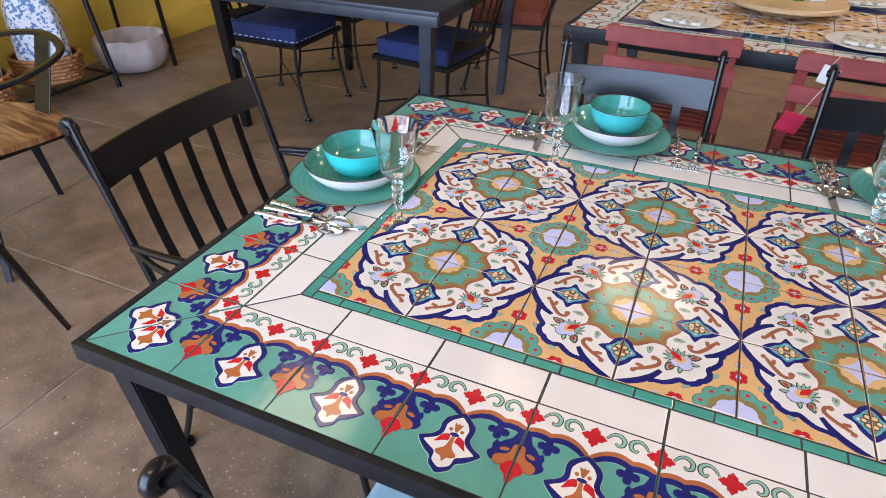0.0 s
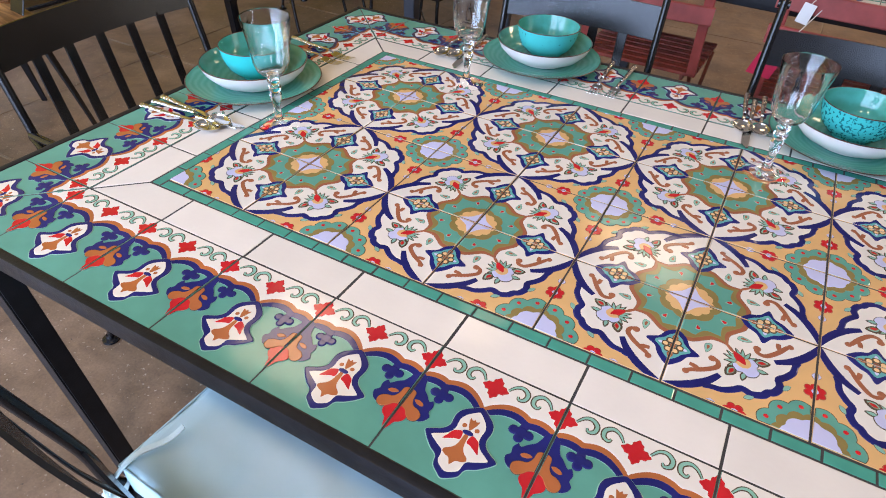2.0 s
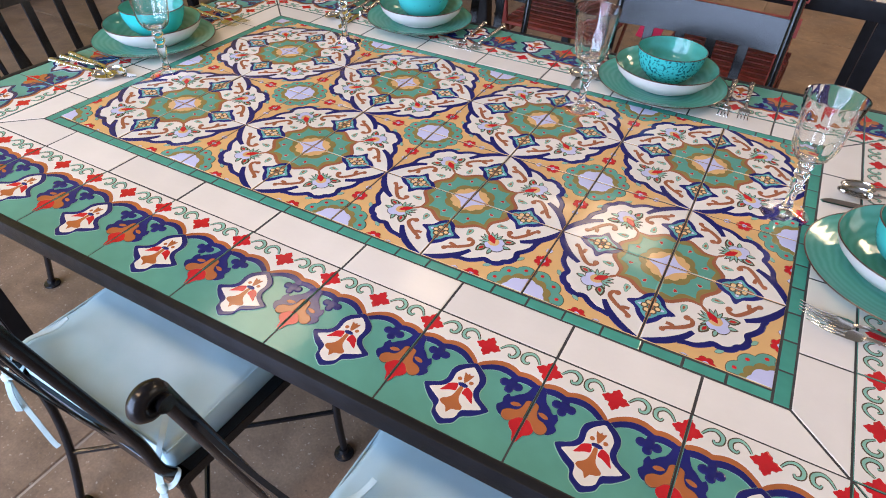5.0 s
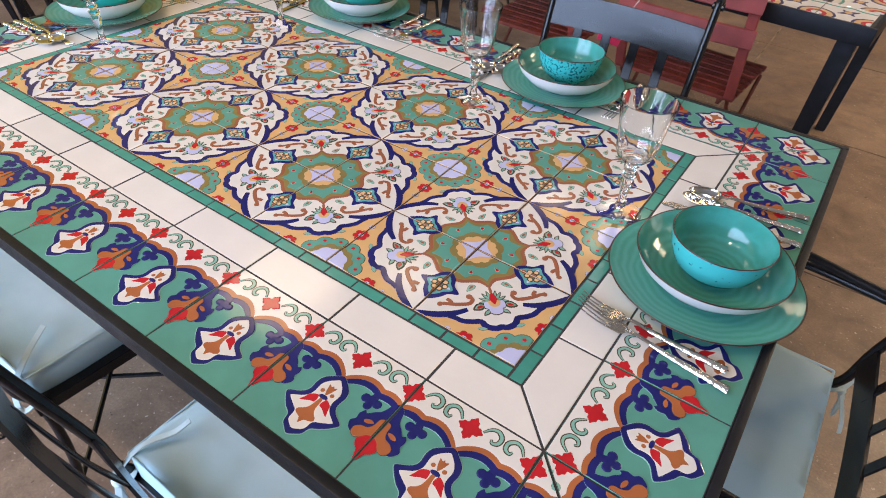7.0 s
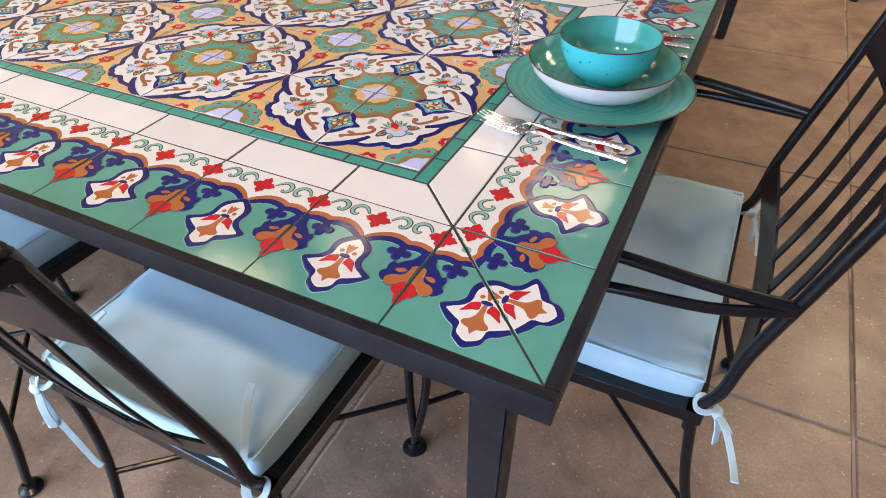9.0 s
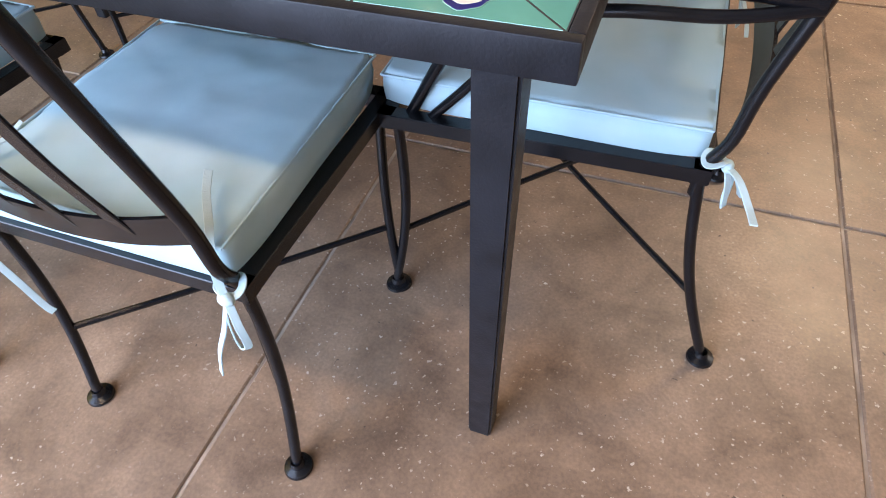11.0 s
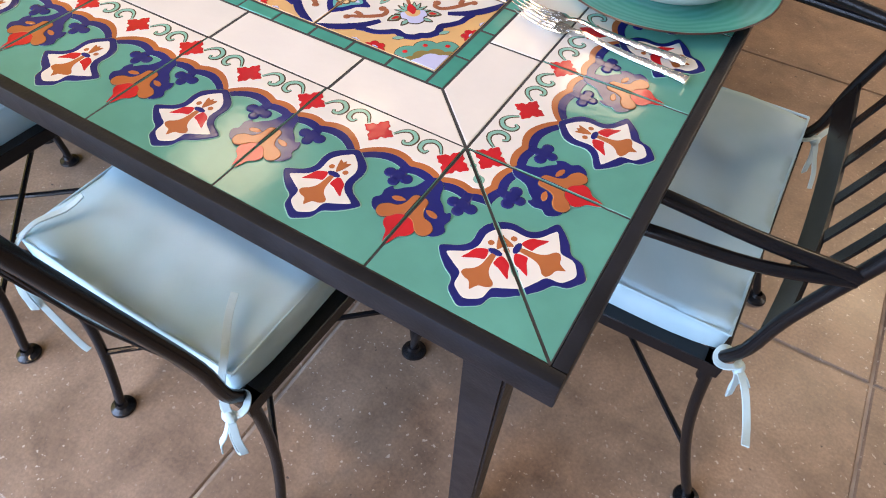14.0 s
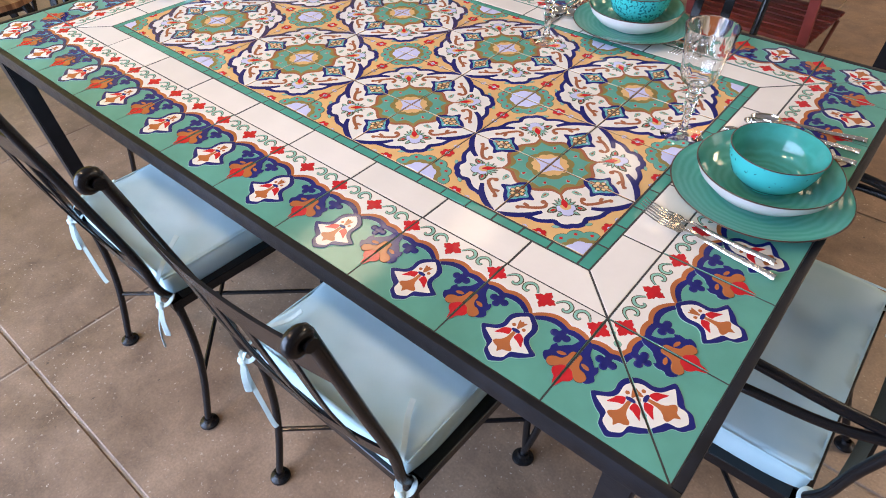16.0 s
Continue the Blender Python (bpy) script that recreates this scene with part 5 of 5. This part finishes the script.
# ---------------------------------------------------------------- red folding chairs
def folding_chair(m):
    ch = thing("folding_chair", "red-painted slatted wooden folding chair with thin metal legs", "chair", m, "red folding chairs")
    W = 0.20
    for z, y, h in ((0.778, -0.032, 0.058), (0.668, -0.010, 0.058)):
        bm = bmesh.new()
        pts = [(-W - 0.024, y, z), (-0.1, y - 0.012, z), (0.1, y - 0.012, z), (W + 0.024, y, z)]
        sweep(bm, curve_pts(pts, 6), flat(0.016, h, 0.003))
        part("back_rail", bm, REDRAIL, ch)
    for s in (-1, 1):
        bm = bmesh.new()
        sweep(bm, curve_pts([(s * W, -0.028, 0.808), (s * W, 0.02, 0.60), (s * W, 0.055, 0.45)], 4), flat(0.032, 0.016, 0.002), up=(0, 1, 0))
        part("post", bm, REDRAIL, ch)
        part("leg", tube([(s * (W - 0.005), 0.055, 0.46), (s * (W - 0.005), 0.20, 0.25), (s * (W - 0.005), 0.38, 0.006)], 0.007, 8, 4), RUSTROD, ch)
        part("leg", tube([(s * (W + 0.012), 0.38, 0.43), (s * (W + 0.012), 0.20, 0.22), (s * (W + 0.012), 0.0, 0.006)], 0.007, 8, 4), RUSTROD, ch)
        part("seat_rail", box_bm(0.012, 0.37, 0.02, (s * (W - 0.03), 0.24, 0.428), 0.002), RUSTROD, ch)
    for k in range(8):
        part("slat", box_bm(2 * W + 0.03, 0.036, 0.012, (0, 0.07 + k * 0.0485, 0.444), 0.0025), REDPAINT, ch)
    for y, z in ((0.005, 0.03), (0.36, 0.03)):
        part("stretcher", tube([(-W, y, z + 0.02), (W, y, z + 0.02)], 0.0055, 8, 2), RUSTROD, ch)
    return ch


folding_chair(pose(-0.277, 1.362, 0, 0, 0, -2))
folding_chair(pose(0.338, 1.292, 0, 0, 0, -4))
tag = thing("price_tag", "pink paper tag hanging by a string from the red chair", "tag", pose(0.141, 1.205, 0.60, 8, 14, 20))
part("tag_card", box_bm(0.075, 0.004, 0.07, (0, 0, 0), 0.001), PINKTAG, tag)
part("string", tube([(0.01, 0, 0.03), (0.025, 0.01, 0.10), (0.05, 0.02, 0.19)], 0.0014, 6, 4), STRING, tag)
card = thing("price_card", "small white card tied to the red chair's rail", "tag", pose(0.196, 1.235, 0.756, 6, 10, -6))
part("card_body", box_bm(0.034, 0.003, 0.058, (0, 0, 0), 0.0008), WHITECARD, card)
part("string", tube([(0, 0, 0.027), (0.006, 0.004, 0.045), (0.012, 0.012, 0.062)], 0.0012, 6, 4), STRING, card)

# ---------------------------------------------------------------- dark table with cushioned chairs
dk = thing("dining_table", "plain dark blue-grey painted steel dining table", "table")
part("tabletop", box_bm(1.27, 1.30, 0.02, (-1.835, 2.075, 0.742), 0.003), GREYPAINT, dk)
for y in (1.4425, 2.7075):
    part("apron", box_bm(1.25, 0.015, 0.045, (-1.835, y, 0.7090), 0.002), GREYPAINT, dk)
for x in (-2.4525, -1.2175):
    part("apron", box_bm(0.015, 1.24, 0.045, (x, 2.075, 0.7090), 0.002), GREYPAINT, dk)
for x, sx in ((-2.43, -1), (-1.29, 1)):
    for y, sy in ((1.51, -1), (2.66, 1)):
        part("leg", tapered_leg(x, y, 0.73, 0.060, 0.042, 0.02 * -sx, -sy * 0.03), GREYPAINT if sx > 0 else IRON, dk)
BLUE = dict(w=0.205, back=-0.215, front=0.215, foot_back=-0.25, foot_front=0.25, slats=4, arms=False)
wire = "black wrought-iron dining chair with slatted back beside the dark table"
for m, cloth, lab in ((pose(-2.39, 1.955, 0, 0, 0, -90), NAVYCLOTH, "thick navy blue seat cushion"), (pose(-2.39, 2.57, 0, 0, 0, -90), NAVYCLOTH, "thick navy blue seat cushion"),
                      (pose(-1.475, 1.975, 0, 0, 0, 82), NAVYCLOTH, "thick navy blue seat cushion"), (pose(-1.34, 2.86, 0, 0, 0, 100), RUSTCLOTH, "thick rust red seat cushion")):
    iron_chair(m, label=wire, group="chairs round the dark table", **BLUE)
    th = cushion(m @ pose(0, -0.205, 0.4205), 0.41, 0.42, 0.085, lab + " on a black iron chair", "thick seat cushions", cloth, False)
    for k in range(11):
        part("stitch", box_bm(0.018, 0.0016, 0.003, (-0.19 + k * 0.038, 0.4215, 0.008), 0), PIPING, th, soft=False)
        part("stitch", box_bm(0.0016, 0.018, 0.003, (0.2065, 0.02 + k * 0.038, 0.008), 0), PIPING, th, soft=False)


# ---------------------------------------------------------------- metal armchairs with wooden seats
def hoop_chair(m):
    ch = thing("metal_armchair", "black metal armchair with wooden seat and hoop back", "chair", m, "wooden-seated armchairs")
    bm = bmesh.new()
    pts = [(-0.19, -0.18), (0.19, -0.18), (0.205, 0.14), (0.17, 0.19), (-0.17, 0.19), (-0.205, 0.14)]
    c = curve_pts([(x, y, 0) for x, y in pts], 4, True)
    lo = [bm.verts.new((p.x, p.y, 0.437)) for p in c]
    hi = [bm.verts.new((p.x, p.y, 0.458)) for p in c]
    bm.faces.new(lo[::-1])
    bm.faces.new(hi)
    for i in range(len(c)):
        bm.faces.new((lo[i], lo[(i + 1) % len(c)], hi[(i + 1) % len(c)], hi[i]))
    part("seat", bm, WOOD, ch, "varnished wooden seat with strong grain")
    part("seat_apron", box_bm(0.35, 0.33, 0.03, (0, 0, 0.42), 0.006), IRON, ch)
    for sx in (-1, 1):
        for sy in (-1, 1):
            bm = bmesh.new()
            sweep(bm, [(sx * 0.165, sy * 0.155, 0.43), (sx * 0.20, sy * 0.195, 0.22), (sx * 0.235, sy * 0.235, 0.002)], flat(0.042, 0.016, 0.004), up=(sx, sy, 0), taper=lambda t: 1 - 0.45 * t)
            part("leg", bm, IRON, ch)
    hoop = [(-0.25, 0.12, 0.66), (-0.27, -0.05, 0.68), (-0.2, -0.22, 0.71), (0, -0.28, 0.73), (0.2, -0.22, 0.71), (0.27, -0.05, 0.68), (0.25, 0.12, 0.66)]
    bm = bmesh.new()
    sweep(bm, curve_pts(hoop, 6), flat(0.03, 0.016, 0.006))
    part("hoop", bm, IRON, ch)
    for s in (-1, 1):
        part("arm_strut", tube([(s * 0.25, 0.12, 0.66), (s * 0.23, 0.13, 0.55), (s * 0.18, 0.14, 0.44)], 0.008, 8, 4), IRON, ch)
    bm = bmesh.new()
    sweep(bm, [(0, -0.275, 0.725), (0, -0.22, 0.56), (0, -0.17, 0.43)], flat(0.10, 0.006, 0.002), up=(0, 1, 0))
    part("back_splat", bm, IRON, ch)


hoop_chair(pose(-2.46, 0.295, 0, 0, 0, 172))
hoop_chair(pose(-2.10, -0.285, 0, 0, 0, 178))

# ---------------------------------------------------------------- display rack with baskets, stone bowl
rack = thing("display_rack", "black metal display rack holding baskets by the yellow wall", "rack")
for y0, lean in ((1.690, -0.10), (2.170, -0.03), (0.70, -0.1)):
    part("post", tube([(-3.53, y0, 0.004), (-3.56, y0 + lean * 0.5, 0.6), (-3.60, y0 + lean, 1.3)], 0.016, 8, 3), IRON, rack)
    part("back_post", tube([(-3.98, y0, 0.004), (-3.98, y0 + lean, 1.3)], 0.013, 8, 2), IRON, rack)
for x in (-3.535, -3.97):
    part("rail", tube([(x, 0.68, 0.10), (x, 1.70, 0.10)], 0.011, 8, 2), IRON, rack)
for y in (0.72, 1.0, 1.3, 1.66):
    part("rail", tube([(-3.98, y, 0.10), (-3.53, y, 0.10)], 0.009, 8, 2), IRON, rack)


def basket(m):
    th = thing("basket", "brown woven wicker basket on the rack shelf", "basket", m, "wicker baskets")
    for k in range(7):
        r = 0.17 + 0.018 * math.sin(k / 6 * 1.4)
        n = 40
        pts = [((r + 0.005 * (1 if (i + k) % 2 else -1)) * math.cos(2 * math.pi * i / n), (r + 0.005 * (1 if (i + k) % 2 else -1)) * math.sin(2 * math.pi * i / n) * 0.85, 0.012 + k * 0.021) for i in range(n)]
        bm = bmesh.new()
        sweep(bm, pts, circle(0.0115, 6), True)
        part("weave", bm, WICKER, th)
    part("base", lathe([(0, 0.0), (0.165, 0.0), (0.165, 0.012), (0, 0.012)], 32), WICKER, th, m=Matrix.Diagonal((1, 0.85, 1, 1)))
    return th


def cloth_bag(m, label):
    th = thing("cloth_bag", label, "bag", m, "printed cloth bags")
    bm = bmesh.new()
    bmesh.ops.create_uvsphere(bm, u_segments=28, v_segments=20, radius=1)
    for v in bm.verts:
        x, y, z = v.co
        k = 0.9 + 0.1 * noise.noise(Vector((x * 2.2, y * 2.2, z * 2.2)))
        f = 1.0 - 0.22 * max(0, z)
        x, y, z = (math.copysign(abs(c) ** 0.6, c) for c in (x, y, z))
        v.co = Vector((0.155 * x * k * f, 0.135 * y * k * f, 0.24 + 0.24 * max(-1, min(1, z * 1.15)) * (0.95 + 0.05 * k)))
    part("cloth", bm, BLUELEAF, th)


for y in (1.42, 0.98):
    basket(pose(-3.74, y, 0.112, 0, 0, 20 * y))
    cloth_bag(pose(-3.74, y, 0.127, 0, 0, 40 * y), "blue and white leaf-print cloth bag standing in a basket")

bowl = thing("stone_bowl", "rough pale carved stone bowl standing on the floor", "bowl", pose(-3.735, 2.03, 0))
bm = lathe([(0, 0), (0.13, 0), (0.17, 0.015), (0.215, 0.07), (0.235, 0.14), (0.225, 0.205), (0.21, 0.222), (0.19, 0.212), (0.18, 0.15), (0.15, 0.09), (0, 0.06)], 56)
for v in bm.verts:
    a = math.atan2(v.co.y, v.co.x)
    f = 1 + 0.035 * abs(math.sin(6 * a)) + 0.03 * noise.noise(v.co * 7)
    v.co.x *= f
    v.co.y *= f
    v.co.z *= 1 + 0.06 * noise.noise(Vector((math.cos(a) * 2, math.sin(a) * 2, 3)))
part("body", bm, STONE, bowl)
# a further chair past the second table
iron_chair(pose(1.66, 3.45, 0, 0, 0, 95), label=wire, group="chairs round the dark table", **BLUE)
